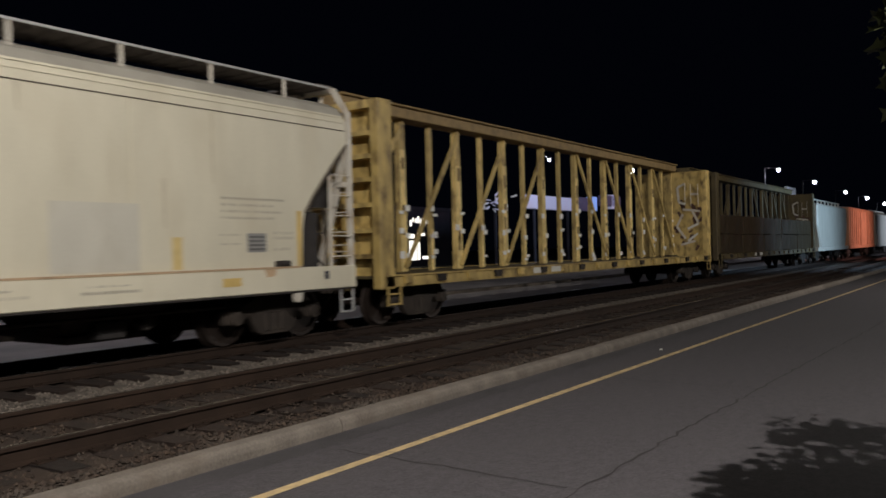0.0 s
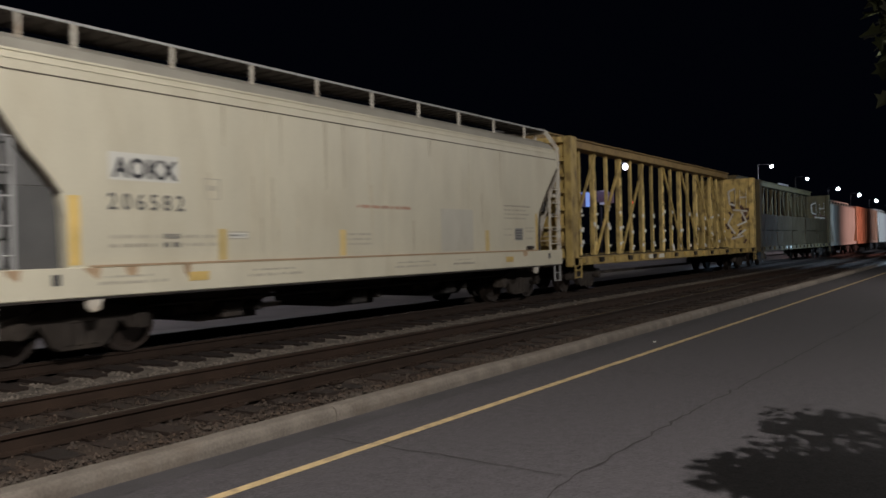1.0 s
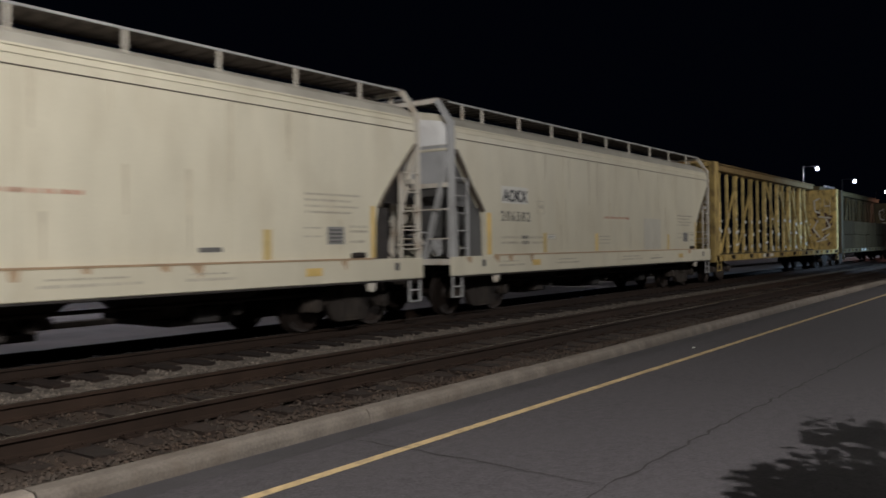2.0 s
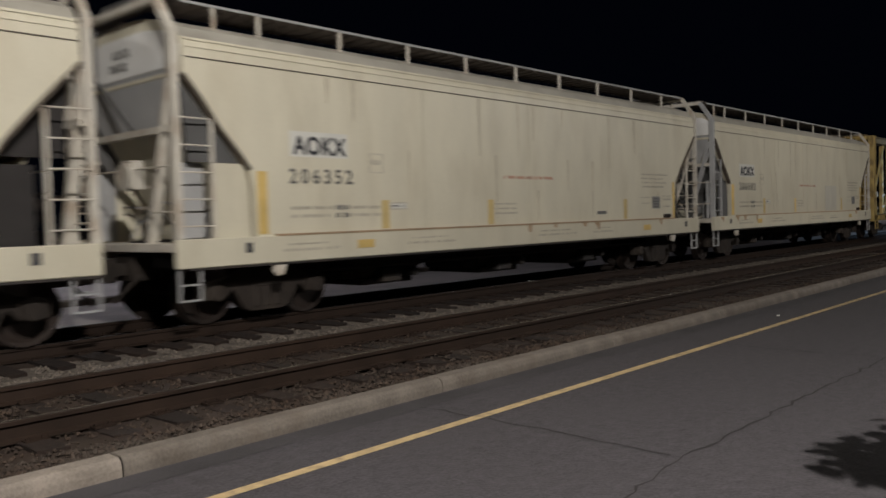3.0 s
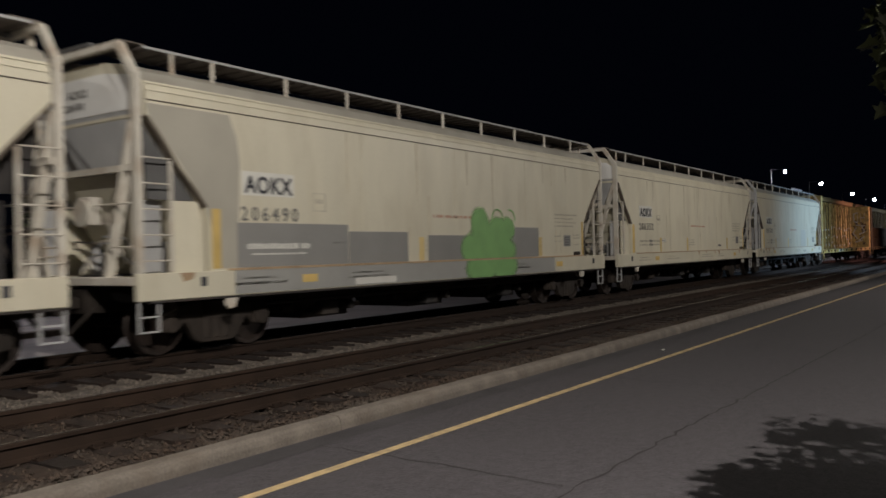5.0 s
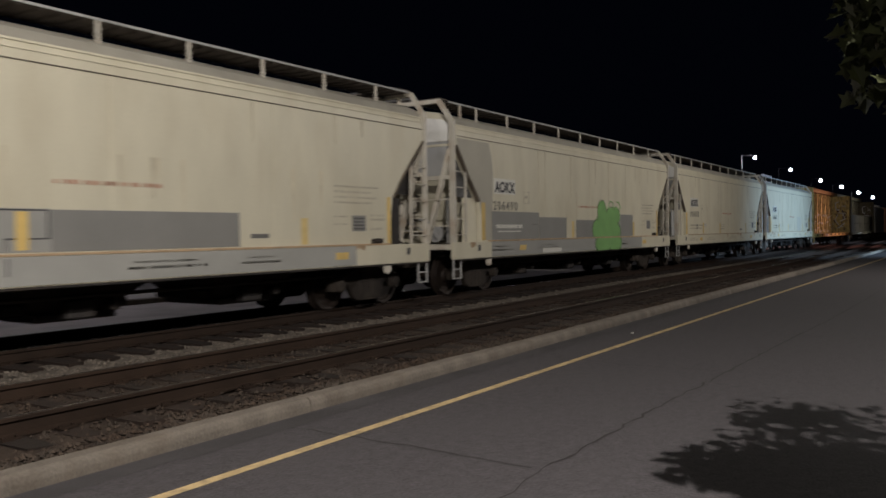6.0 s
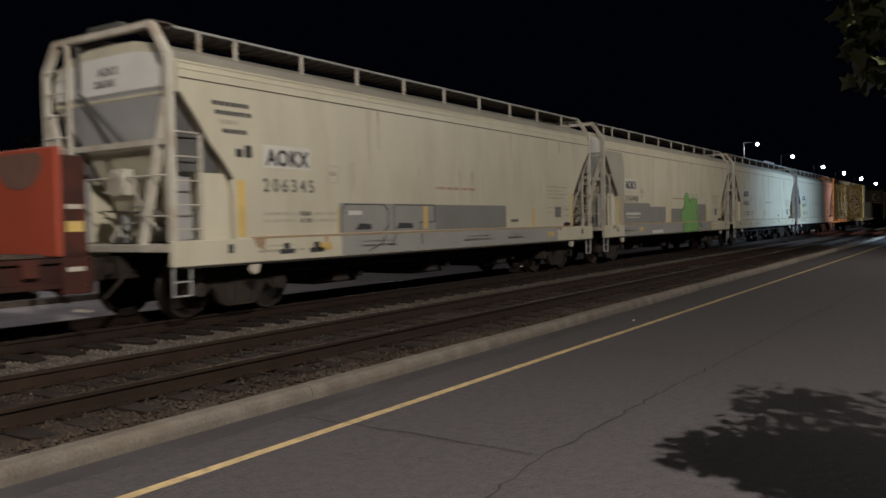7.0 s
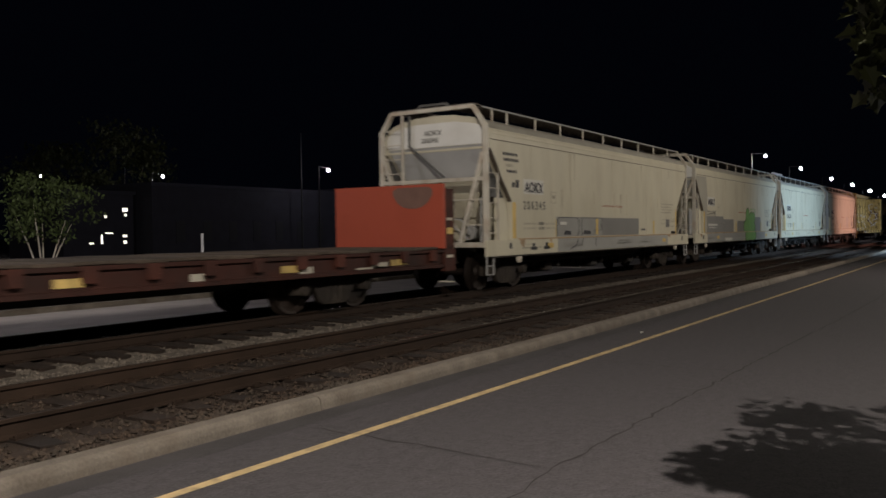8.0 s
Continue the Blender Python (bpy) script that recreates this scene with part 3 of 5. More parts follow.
    for x in (-3.25, 0, 3.25):
        bm = bmesh.new()
        box(bm, x - .95, x + .95, -.55, .55, .42, .56)
        box(bm, x - .30, x + .12, -.95, -.55, .34, .60)
        tube(bm, (x + .45, -1.0, .50), (x + .45, -.5, .50), .09, seg=10)
        part("outlet_gate", bm, M_BLACK, car, "sooty outlet gate", bevel=.02)
    bm = bmesh.new()
    tube(bm, (-6.0, -1.05, .66), (6.0, -1.05, .66), .03, seg=8)
    part("train_pipe", bm, M_BLACK, car)
    # ends
    for s in (-1, 1):
        m = Matrix.Diagonal((s, 1, 1, 1))
        W, P = ENDS[s]
        bm = bmesh.new()
        box(bm, 7.0, P + .06, -1.5, 1.5, 1.08, 1.2, m)
        part("end_platform", bm, frame_paint, car, bevel=.01)
        # slope sheet below the end panel: primed above, painted below
        for x1, z1, wide1, x2, z2, wide2, paint_here, text in ((W + .012, 3.56, 1.42, W - .15, 2.80, 1.02, end_grey, "grey sloping end sheet"), (W - .32, 2.76, 1.22, 6.66, 1.5, 1.16, paint, "pale lower slope sheet")):
            bm = bmesh.new()
            vs = [bm.verts.new(m @ Vector(p)) for p in ((x1, -wide1, z1), (x1, wide1, z1), (x2, wide2, z2), (x2, -wide2, z2))]
            bm.faces.new(vs)
            vs2 = [bm.verts.new(v.co + Vector((-.03 * s, 0, -.03))) for v in vs]
            for k in range(4):
                bm.faces.new((vs[k], vs2[k], vs2[(k + 1) % 4], vs[(k + 1) % 4]))
            bm.faces.new(vs2[::-1])
            part("slope_sheet", bm, paint_here, car, text)
        bm = bmesh.new()
        prism(bm, [(-1.44, 3.57), (1.44, 3.57), (1.47, 3.82), (1.40, 3.94), (1.2, 4.06), (.6, 4.15), (-.6, 4.15), (-1.2, 4.06), (-1.40, 3.94), (-1.47, 3.82)], "x", *sorted((s * (W + .002), s * (W + .014))))
        part("end_panel", bm, M_ENDWHITE, car, "white upper end panel")
        # crossover arch over the roof and the slanting brake rod
        bm = bmesh.new()
        for y in (-.52, .52):
            beam(bm, (s * (P - .1), y, 4.44), (s * (P - .1), y * .72, 4.60), .10, .06)
        beam(bm, (s * (P - .1), -.40, 4.60), (s * (P - .1), .40, 4.60), .10, .05)
        part("crossover_arch", bm, M_DGREY, car, "dark steel crossover arch")
        bm = bmesh.new()
        beam(bm, (s * (P - .06), .72, 3.62), (s * (P - .06), -.30, 2.80), .045)
        beam(bm, (s * (P - .06), .72, 3.60), (s * (P - .06), .72, 4.40), .045)
        part("brake_rod", bm, M_DGREY, car, "dark slanting brake rod")
        for w in (-1, 1):
            y0, y1 = sorted((w * 1.24, w * 1.28))
            # leading end faces away from the lamps; its shade is painted as black plates
            if s > 0:
                bm = bmesh.new()
                prism(bm, [(6.40, 1.22), (7.0, 1.22), (6.8, 2.0), (6.42, 2.2)], "y", *sorted((w * .7, w * .74)))
                part("end_web", bm, M_BLACK, car, "stiffening web, black for the end's shade")
                bm = bmesh.new()
                prism(bm, [(6.44, 1.22), (7.05, 1.22), (7.05, 2.20), (6.46, 2.20)], "y", y0, y1)
                part("end_web", bm, M_BLACK, car, "stiffening web, black for the end's shade")
                bm = bmesh.new()
                prism(bm, [(6.56, 2.29), (7.40, 2.29), (7.52, 3.34), (7.2, 3.02)], "y", y0, y1)
                part("gusset", bm, M_BLACK, car, "gusset plate, black for the end's shade")
            else:
                bm = bmesh.new()
                prism(bm, [(-6.66, 1.22), (-7.28, 1.22), (-7.28, 2.28), (-6.76, 2.28), (-6.68, 2.0)], "y", *sorted((w * 1.42, w * 1.46)))
                part("end_web", bm, paint, car, "pale stiffening web")
                # gusset's grey is darkened to hold the shade of lip and post
                bm = bmesh.new()
                prism(bm, [(-6.80, 2.29), (-7.60, 2.29), (-7.68, 3.36)], "y", *sorted((w * 1.38, w * 1.42)))
                part("gusset", bm, M_DGREY, car, "grey gusset plate, darkened for its shade")
                bm = bmesh.new()
                prism(bm, [(-7.285, 1.22), (-7.64, 1.22), (-7.64, 2.285), (-7.285, 2.285)], "y", y0, y1)
                part("end_web", bm, M_GREY, car, "grey stiffening web")
            # lip along the slanting edge of the side; its dark colour paints the shadow line
            bm = bmesh.new()
            for (xa, za), (xb, zb) in zip(DIAG[s][:5], DIAG[s][1:5]):
                beam(bm, (s * xa, w * 1.53, za - .02), (s * xb, w * 1.53, zb - .02), .10, .04)
            part("slant_lip", bm, M_SEAM, car, "narrow lip, dark with painted shade")
            # corner post, bent inwards at the roof
            bm = bmesh.new()
            thick = .125 if s < 0 else .08
            beam(bm, (s * P, w * 1.53, 1.1), (s * P, w * 1.53, 4.02), thick, .09)
            beam(bm, (s * P, w * 1.53, 3.98), (s * P, w * 1.20, 4.46), thick, .09)
            part("corner_post", bm, frame_paint, car)
            bm = bmesh.new()
            beam(bm, (s * (P - .02), w * 1.46, 3.35), (s * (P - .02), w * .80, 1.2), .14, .08)
            part("end_brace", bm, frame_paint, car)
            bm = bmesh.new()
            beam(bm, (s * (P - .54), w * 1.54, 1.22), (s * (P - .54), w * 1.54, 2.84), .045)
            for k in range(5):
                z = 1.42 + k * .36
                tube(bm, (s * (P - .54), w * 1.56, z), (s * P, w * 1.58, z), .012, seg=6)
            part("side_ladder", bm, frame_paint, car, "welded steel ladder")
            # stirrup step
            bm = bmesh.new()
            for x in (P - .30, P + .02):
                beam(bm, (s * x, w * 1.54, .9), (s * x, w * 1.54, .42), .03)
            for z in (.43, .64):
                beam(bm, (s * (P - .30), w * 1.54, z), (s * (P + .02), w * 1.54, z), .025)
            part("stirrup_step", bm, M_GREY, car)
            bm = bmesh.new()
            prism(bm, [(s * 6.12, .86), (s * 6.36, .86), (s * 6.34, .72), (s * 6.28, .66), (s * 6.17, .68)], "y", *sorted((w * 1.5, w * 1.57)))
            part("jacking_pad", bm, frame_paint, car, bevel=.01)
        bm = bmesh.new()
        beam(bm, (s * P, -1.22, 4.46), (s * P, 1.22, 4.46), .10, .09)
        part("top_rail", bm, frame_paint, car)
        bm = bmesh.new()
        for k in range(3):
            x = P - .40 + k * .14
            box(bm, x, x + .12, -1.2, 1.2, 4.515, 4.535, m)
        part("end_walkway", bm, M_GRATE, car, "dark crossover walkway")
        bm = bmesh.new()
        beam(bm, (s * (P - .02), -1.46, 2.72), (s * (P - .02), 1.46, 2.72), .12, .09)
        part("end_beam", bm, frame_paint, car)
        side = 1 if s < 0 else -1
        bm = bmesh.new()
        yy = side * .86
        beam(bm, (s * (P + .04), yy, 1.2), (s * (P + .04), yy, 4.4), .06)
        for k in range(8):
            tube(bm, (s * (P + .06), yy, 1.5 + k * .36), (s * (P + .06), side * 1.50, 1.5 + k * .36), .013, seg=6)
        part("end_ladder", bm, frame_paint, car, "end ladder with thin rungs")
        bm = bmesh.new()
        tube(bm, (s * (P + .09), -1.5, 2.22), (s * (P + .09), 1.5, 2.22), .015, seg=6)
        tube(bm, (s * (P + .09), -1.0, 1.62), (s * (P + .09), -1.5, 1.62), .015, seg=6)
        part("grab_bar", bm, frame_paint, car)
    bm = bmesh.new()
    box(bm, 5.72, 6.06, -1.60, -1.556, 1.28, 1.37)
    tube(bm, (5.80, -1.60, 1.33), (5.98, -1.60, 1.33), .05, seg=10)
    part("release_valve", bm, M_BLACK, car, "dark release valve on the sill", bevel=.008)
    # hand brake on the trailing end
    bm = bmesh.new()
    box(bm, -7.98, -7.80, -.62, -.30, 1.95, 2.35)
    tube(bm, (-7.98, -.46, 2.12), (-8.03, -.46, 2.12), .20, seg=18)
    part("hand_brake", bm, frame_paint, car, "hand brake box and wheel", bevel=.01)
    bm = bmesh.new()
    tube(bm, (-7.0, -.5, 1.45), (-6.3, -.5, 1.45), .2, seg=14)
    part("air_reservoir", bm, M_GREY, car)
    bm = bmesh.new()
    box(bm, 6.7, 7.1, -.7, -.3, 1.25, 1.6)
    part("control_valve", bm, M_GREY, car, bevel=.03)
    rng = random.Random(6)
    for s in (-1, 1):
        for k in range(9):
            bm = bmesh.new()
            x = s * rng.uniform(6.75, 7.6)
            y0, y1 = rng.uniform(-1.2, .9), rng.uniform(-1.2, .9)
            z0, z1 = rng.uniform(1.2, 1.5), rng.uniform(1.5, 2.5)
            beam(bm, (x, y0, z0), (x, y0 * .6 + y1 * .4, z1), .03)
            beam(bm, (x, y0 * .6 + y1 * .4, z1), (x + s * .06, y1, z1 + .04), .03)
            # piping and one valve pot at the leading end are darkened for its shade
            part("brake_pipe", bm, M_TRUCK if s > 0 else frame_paint if k % 3 else M_GREY, car, "thin bent brake piping")
        for w in (-1, 1):
            bm = bmesh.new()
            tube(bm, (s * 6.9, w * .9, 1.2), (s * 6.9, w * .9, 1.62), .10, seg=12)
            tube(bm, (s * 6.9, w * .9, 1.62), (s * 6.9, w * .9, 1.70), .06, seg=12)
            part("valve_pot", bm, M_GREY if s < 0 or w < 0 else M_TRUCK, car)
    add_trucks(car, 6.15)
    add_couplers(car, 7.72)


def mark(car, name, x0, x1, z0, z1, material, label="", proud=.006, y=-1.55):
    bm = bmesh.new()
    box(bm, x0, x1, y - proud, y - proud + .004, z0, z1)
    return part(name, bm, material, car, label)


def blob(car, name, points, material, label="", y=-1.562):
    bm = bmesh.new()
    prism(bm, points, "y", y, y + .004)
    return part(name, bm, material, car, label)


def text_row(car, x0, x1, z, h, material, seed, name="stencil_line", y=-1.55, fill=.8):
    """A row of small unreadable stencilled words: short blocks in uneven groups."""
    rng = random.Random(seed)
    bm = bmesh.new()
    x = x0
    while x < x1 - .02:
        w = min(rng.uniform(.03, .075), x1 - x)
        box(bm, x, x + w, y - .006, y - .002, z + rng.uniform(0, .08) * h, z + h * rng.uniform(.85, 1.0))
        x += w + (.018 if rng.random() < fill else .07)
    return tagged(part(name, bm, material, car), kind="stuff")


def lettering(car, number):
    writing("reporting_mark", "AOKX", .37, (-5.93, -1.562, 2.455), car, M_INK, .010, .92)
    writing("car_number", number, .31, (-6.03, -1.562, 2.015), car, M_INKSOFT, .004, 1.0, 1.42)
    mark(car, "label_ground", -5.99, -4.86, 2.41, 2.79, M_LABELWHITE, "paler paint ground", .0035)
    for k, (p, q, z) in enumerate(((-6.0, -5.2, 1.62), (-5.14, -4.86, 1.61), (-4.8, -4.2, 1.62), (-6.0, -5.2, 1.50), (-5.14, -4.86, 1.49), (-4.8, -4.2, 1.50))):
        text_row(car, p, q, z, .055 if k % 3 != 1 else .08, M_INKFADE if k % 3 != 1 else M_INKSOFT, k)
    mark(car, "data_box", -3.98, -3.55, 1.60, 1.72, M_INKFADE, "small outlined data box", .005)
    mark(car, "data_box_field", -3.96, -3.57, 1.62, 1.70, M_LABELWHITE, "", .008)
    text_row(car, -3.94, -3.6, 1.64, .04, M_INKSOFT, 31, y=-1.554)
    for k, z in enumerate((1.66, 1.57, 1.48)):
        text_row(car, -1.15, -.45, z, .035, M_INKFADE, 40 + k)
    for p, q, z in ((-4.4, -4.1, 2.50), (-4.4, -4.1, 2.20), (-4.4, -4.385, 2.20), (-4.115, -4.1, 2.20)):
        mark(car, "data_frame", p, q, z, z + (.012 if q - p > .1 else .3), M_INKFADE)
    text_row(car, -4.34, -4.16, 2.33, .09, M_INKFADE, 7)
    text_row(car, -.85, .86, 2.165, .065, M_INKRED, 9, "red_writing")
    for k in range(4):
        text_row(car, 4.65, 5.95 - .22 * (k % 2), 2.34 - k * .10, .04, M_INKFADE, 11 + k)
    mark(car, "stencil_patch", 2.55, 2.95, 1.42, 1.49, M_INKSOFT)
    mark(car, "data_panel", 5.15, 5.55, 1.52, 1.82, M_PATCH, "dark data panel")
    for k in range(4):
        mark(car, "data_line", 5.18, 5.52, 1.55 + k * .065, 1.585 + k * .065, M_DGREY, "", .011)
    for k, z in enumerate((1.80, 1.72, 1.54)):
        text_row(car, 5.72, 6.15, z, .05, M_INKFADE, 20 + k)
    for k, z in enumerate((1.78, 1.64)):
        text_row(car, 4.62, 5.0, z, .03, M_INKFADE, 24 + k)
    mark(car, "yellow_stripe", -6.59, -6.42, 1.28, 2.18, M_YELLOWTAPE, "yellow reflective stripe")
    mark(car, "yellow_stripe", 6.25, 6.36, 1.28, 2.2, M_YELLOWTAPE, "yellow reflective stripe")
    for x in (-4.15, -1.36, 3.74):
        mark(car, "yellow_stripe", x, x + .17, 1.29, 1.76, M_YELLOWFADE, "worn yellow stripe")
    for x in (-4.75, 4.6):
        mark(car, "sill_reflector", x, x + .36, 1.0, 1.13, M_YELLOWTAPE, "yellow sill reflector", y=-1.602)
    for p, q in ((-6.2, -5.1), (-3.6, -2.4), (.2, 1.6), (2.3, 3.2)):
        text_row(car, p, q, 1.01, .045, M_INKFADE, int(p * 10), "sill_writing", -1.6)
        text_row(car, p + .1, q - .2, 1.10, .03, M_INKFADE, int(q * 10), "sill_writing", -1.6)
    for x in (6.85, -6.85):
        mark(car, "sill_mark", x, x + .11, 1.03, 1.17, M_INK, y=-1.602)
    for text, size, y, z in (("AOKX", .17, .30, 3.86), (number, .16, .40, 3.68)):
        ob = writing("end_writing", text, size, (0, 0, 0), car, M_INKSOFT, .004)
        ob.matrix_basis = pose(-7.722, y, z, 90, 0, -90)
    rng = random.Random(int(number))
    for k in range(16):
        x = rng.uniform(-6.2, 6.2)
        top = rng.choice((3.64, 3.64, 2.6, 1.95))
        drop = rng.uniform(.3, 1.3) if top > 2 else .6
        w = rng.uniform(.015, .05)
        blob(car, "grime_streak", [(x - w, top), (x + w, top), (x + w * .3, top - drop), (x - w * .2, top - drop)], M_STREAK, "brownish grime streak", -1.5535)
    for k in range(5):
        x = rng.uniform(-7.4, 7.3)
        w = rng.uniform(.05, .16)
        blob(car, "rust_stain", [(x - w, 1.24), (x + w, 1.24), (x + w * .7, 1.17 - rng.uniform(0, .15)), (x - w * .5, 1.2 - rng.uniform(0, .1))], M_RUST, "rust stain on the sill", -1.6045)


def build_hoppers():
    rows = [("206582", 3.8, M_CREAM, M_FRAME, False, "cream covered hopper railcar with faded stencils"),
            ("206352", -12.8, M_CREAM, M_FRAME, False, "cream covered hopper railcar with black stencils"),
            ("206490", -29.4, M_CREAM, M_FRAME, False, "cream covered hopper railcar with green graffiti over grey patches"),
            ("206345", -46.0, M_CREAM, M_FRAME, False, "cream covered hopper railcar with dark outlined graffiti on grey patch")]
    cars = []
    first = root("hopper_car", (3.8, Y_TRAIN, RAIL_TRAIN), rows[0][5], "railcar", "hopper cars of the train")
    hopper_parts(first, M_CREAM, M_FRAME, M_GREY)
    for k, (number, x, paint, fr, faded, label) in enumerate(rows):
        car = first if k == 0 else copy_thing(first, pose(x, Y_TRAIN, RAIL_TRAIN))
        tagged(car, label)
        cars.append(car_at(car, x))
    for car, row in zip(cars, rows):
        lettering(car, row[0])
    a, b, c, d = cars
    # the leading hopper's trailing end is grey, with its shade put into the colour
    for ob in a.children_recursive:
        if ob.type == "MESH" and ob.data.materials[0] in (M_FRAME, M_CREAM) and ob.name.split(".")[0] in ("end_web", "corner_post", "end_brace", "end_ladder", "side_ladder", "slope_sheet") and ob.data.vertices[0].co.x < -6:
            ob.data = ob.data.copy()
            ob.data.materials[0] = M_DGREY if ob.name.startswith(("end_web", "slope")) else M_GREY
    mark(a, "pale_patch", 1.9, 3.2, 1.30, 2.22, M_CREAM2, "paler repainted square", .008)
    # green figure over grey patches
    for x0, x1, z0, z1 in ((-6.1, -3.52, 1.28, 1.98), (-3.5, -1.74, 1.28, 1.86), (-1.05, .9, 1.28, 1.80), (1.9, 3.72, 1.28, 2.0)):
        mark(c, "grey_patch", x0, x1, z0, z1, M_PATCH, "grey painted-over patch", .009)
    mark(c, "grey_patch", -6.2, 4.5, .88, 1.24, M_PATCH2, "grey painted-over sill", .004, y=-1.602)
    blob(c, "grey_patch", [(-6.58, 1.28), (-6.10, 1.28), (-6.06, 2.2), (-6.02, 2.9), (-6.08, 3.3), (-6.22, 3.62), (-7.68, 3.62), (-7.66, 3.46), (-6.72, 2.30), (-6.60, 1.90)], M_CREAM3, "dull grey end of the side", -1.5535)
    text_row(c, -5.9, -4.5, 1.56, .10, M_LABELWHITE, 51, "pale_scrawl", -1.558, .9)
    text_row(c, -5.8, -4.6, 1.47, .03, M_LABELWHITE, 52, "pale_scrawl", -1.558, .9)
    mark(c, "sill_patch", -3.4, -2.2, .90, 1.02, M_LABELWHITE, "pale worn patch on the sill", .008, y=-1.602)
    green = spray("green_sprayed_figure", (0.26, 0.50, 0.18), [(.95, 2.07, .36, .35), (.56, 1.50, .38, .32), (1.15, 1.62, .62, .52), (1.72, 1.98, .42, .24), (2.18, 1.96, .32, .27),
                                                                (1.70, 1.70, .62, .42), (1.90, 1.44, .62, .34), (.95, 1.07, .64, .32), (1.92, 1.09, .58, .30), (1.45, 1.25, .90, .24)])
    mark(c, "green_graffiti", -.1, 2.75, 1.285, 2.5, green, "green spray-painted figure with soft edges", .016)
    mark(c, "green_graffiti", -.1, 2.75, .865, 1.243, green, "green spray-painted figure with soft edges", .010, y=-1.602)
    for cx in (1.72, 2.3):
        bm = bmesh.new()
        for k in range(10):
            p, q = math.pi * k / 10, math.pi * (k + 1) / 10
            if cx > 2 and k > 5:
                continue
            beam(bm, (cx + .24 * math.cos(p), -1.562, 2.17 + .24 * math.sin(p)), (cx + .24 * math.cos(q), -1.562, 2.17 + .24 * math.sin(q)), .008, .035)
        part("green_ring", bm, M_GREEN, c, "thin green spray ring")
    # outlined letters on grey
    mark(d, "grey_patch", -4.1, -.9, 1.29, 1.84, M_PATCH2, "grey painted-over patch", .009)
    mark(d, "grey_patch", -.9, 2.3, 1.29, 1.83, M_PATCH, "grey painted-over patch", .009)
    mark(d, "grey_patch", -4.1, 5.2, .88, 1.24, M_PATCH2, "grey painted-over sill", .004, y=-1.602)
    for x0, x1, z0, z1 in ((-3.95, -2.75, 1.81, 1.83), (-2.4, -.92, 1.81, 1.83), (-2.62, -2.6, 1.40, 1.72), (-2.42, -2.4, 1.29, 1.83), (-.95, -.92, 1.45, 1.83), (-1.5, -.92, 1.45, 1.47),
                           (-1.5, -1.48, 1.3, 1.47), (-4.06, -4.04, 1.3, 1.7)):
        mark(d, "dark_outline", x0, x1, z0, z1, M_INK, "dark graffiti outline", .013)
    for x0, x1 in ((-3.65, -3.15), (-2.35, -1.75)):
        blob(d, "dark_fill", [(x0, 1.34), (x1, 1.34), (x1 - .03, 1.44), (x0 + .12, 1.46)], M_INK, "dark graffiti fill", -1.566)
    bm = bmesh.new()
    for p, q in (((-2.75, 1.82), (-2.62, 1.72)), ((-2.6, 1.40), (-2.75, 1.30)), ((-4.04, 1.7), (-3.95, 1.82))):
        beam(bm, (p[0], -1.566, p[1]), (q[0], -1.566, q[1]), .006, .025)
    part("dark_outline", bm, M_INK, d, "dark graffiti outline")
    bm = bmesh.new()
    for p, q in (((-2.75, 1.22), (-2.9, 1.05)), ((-2.9, 1.05), (-3.3, .93)), ((-2.42, 1.22), (-2.55, 1.0)), ((-1.5, 1.22), (-1.5, 1.0))):
        beam(bm, (p[0], -1.61, p[1]), (q[0], -1.61, q[1]), .006, .022)
    part("dark_outline", bm, M_INK, d, "dark graffiti outline")
    mark(d, "pale_scrawl", -3.85, -3.45, 1.62, 1.70, M_LABELWHITE, "pale scrawl", .013)
    mark(d, "yellow_stripe", -1.36, -1.2, 1.32, 1.80, M_YELLOWTAPE, "yellow stripe", .014)
    for k, (x, w) in enumerate(((-7.05, .8), (-7.0, .85), (-6.9, .45), (-6.85, .55))):
        for j in range(int(w / .13)):
            mark(d, "stencil_line", x + j * .13, x + .1 + j * .13, 3.33 - k * .14, 3.40 - k * .14, M_INK if k != 2 else M_INKFADE)
    for dx in (0, .2):
        mark(d, "stencil_line", -6.6 + dx, -6.45 + dx, 2.55, 2.68 + dx / 3, M_INK)
    for x in (-5.72, -4.97):
        mark(d, "sill_mark", x, x + .36, .97, 1.05, M_INK, y=-1.602)
        mark(d, "sill_mark", x + .1, x + .24, 1.055, 1.15, M_INK, y=-1.602)


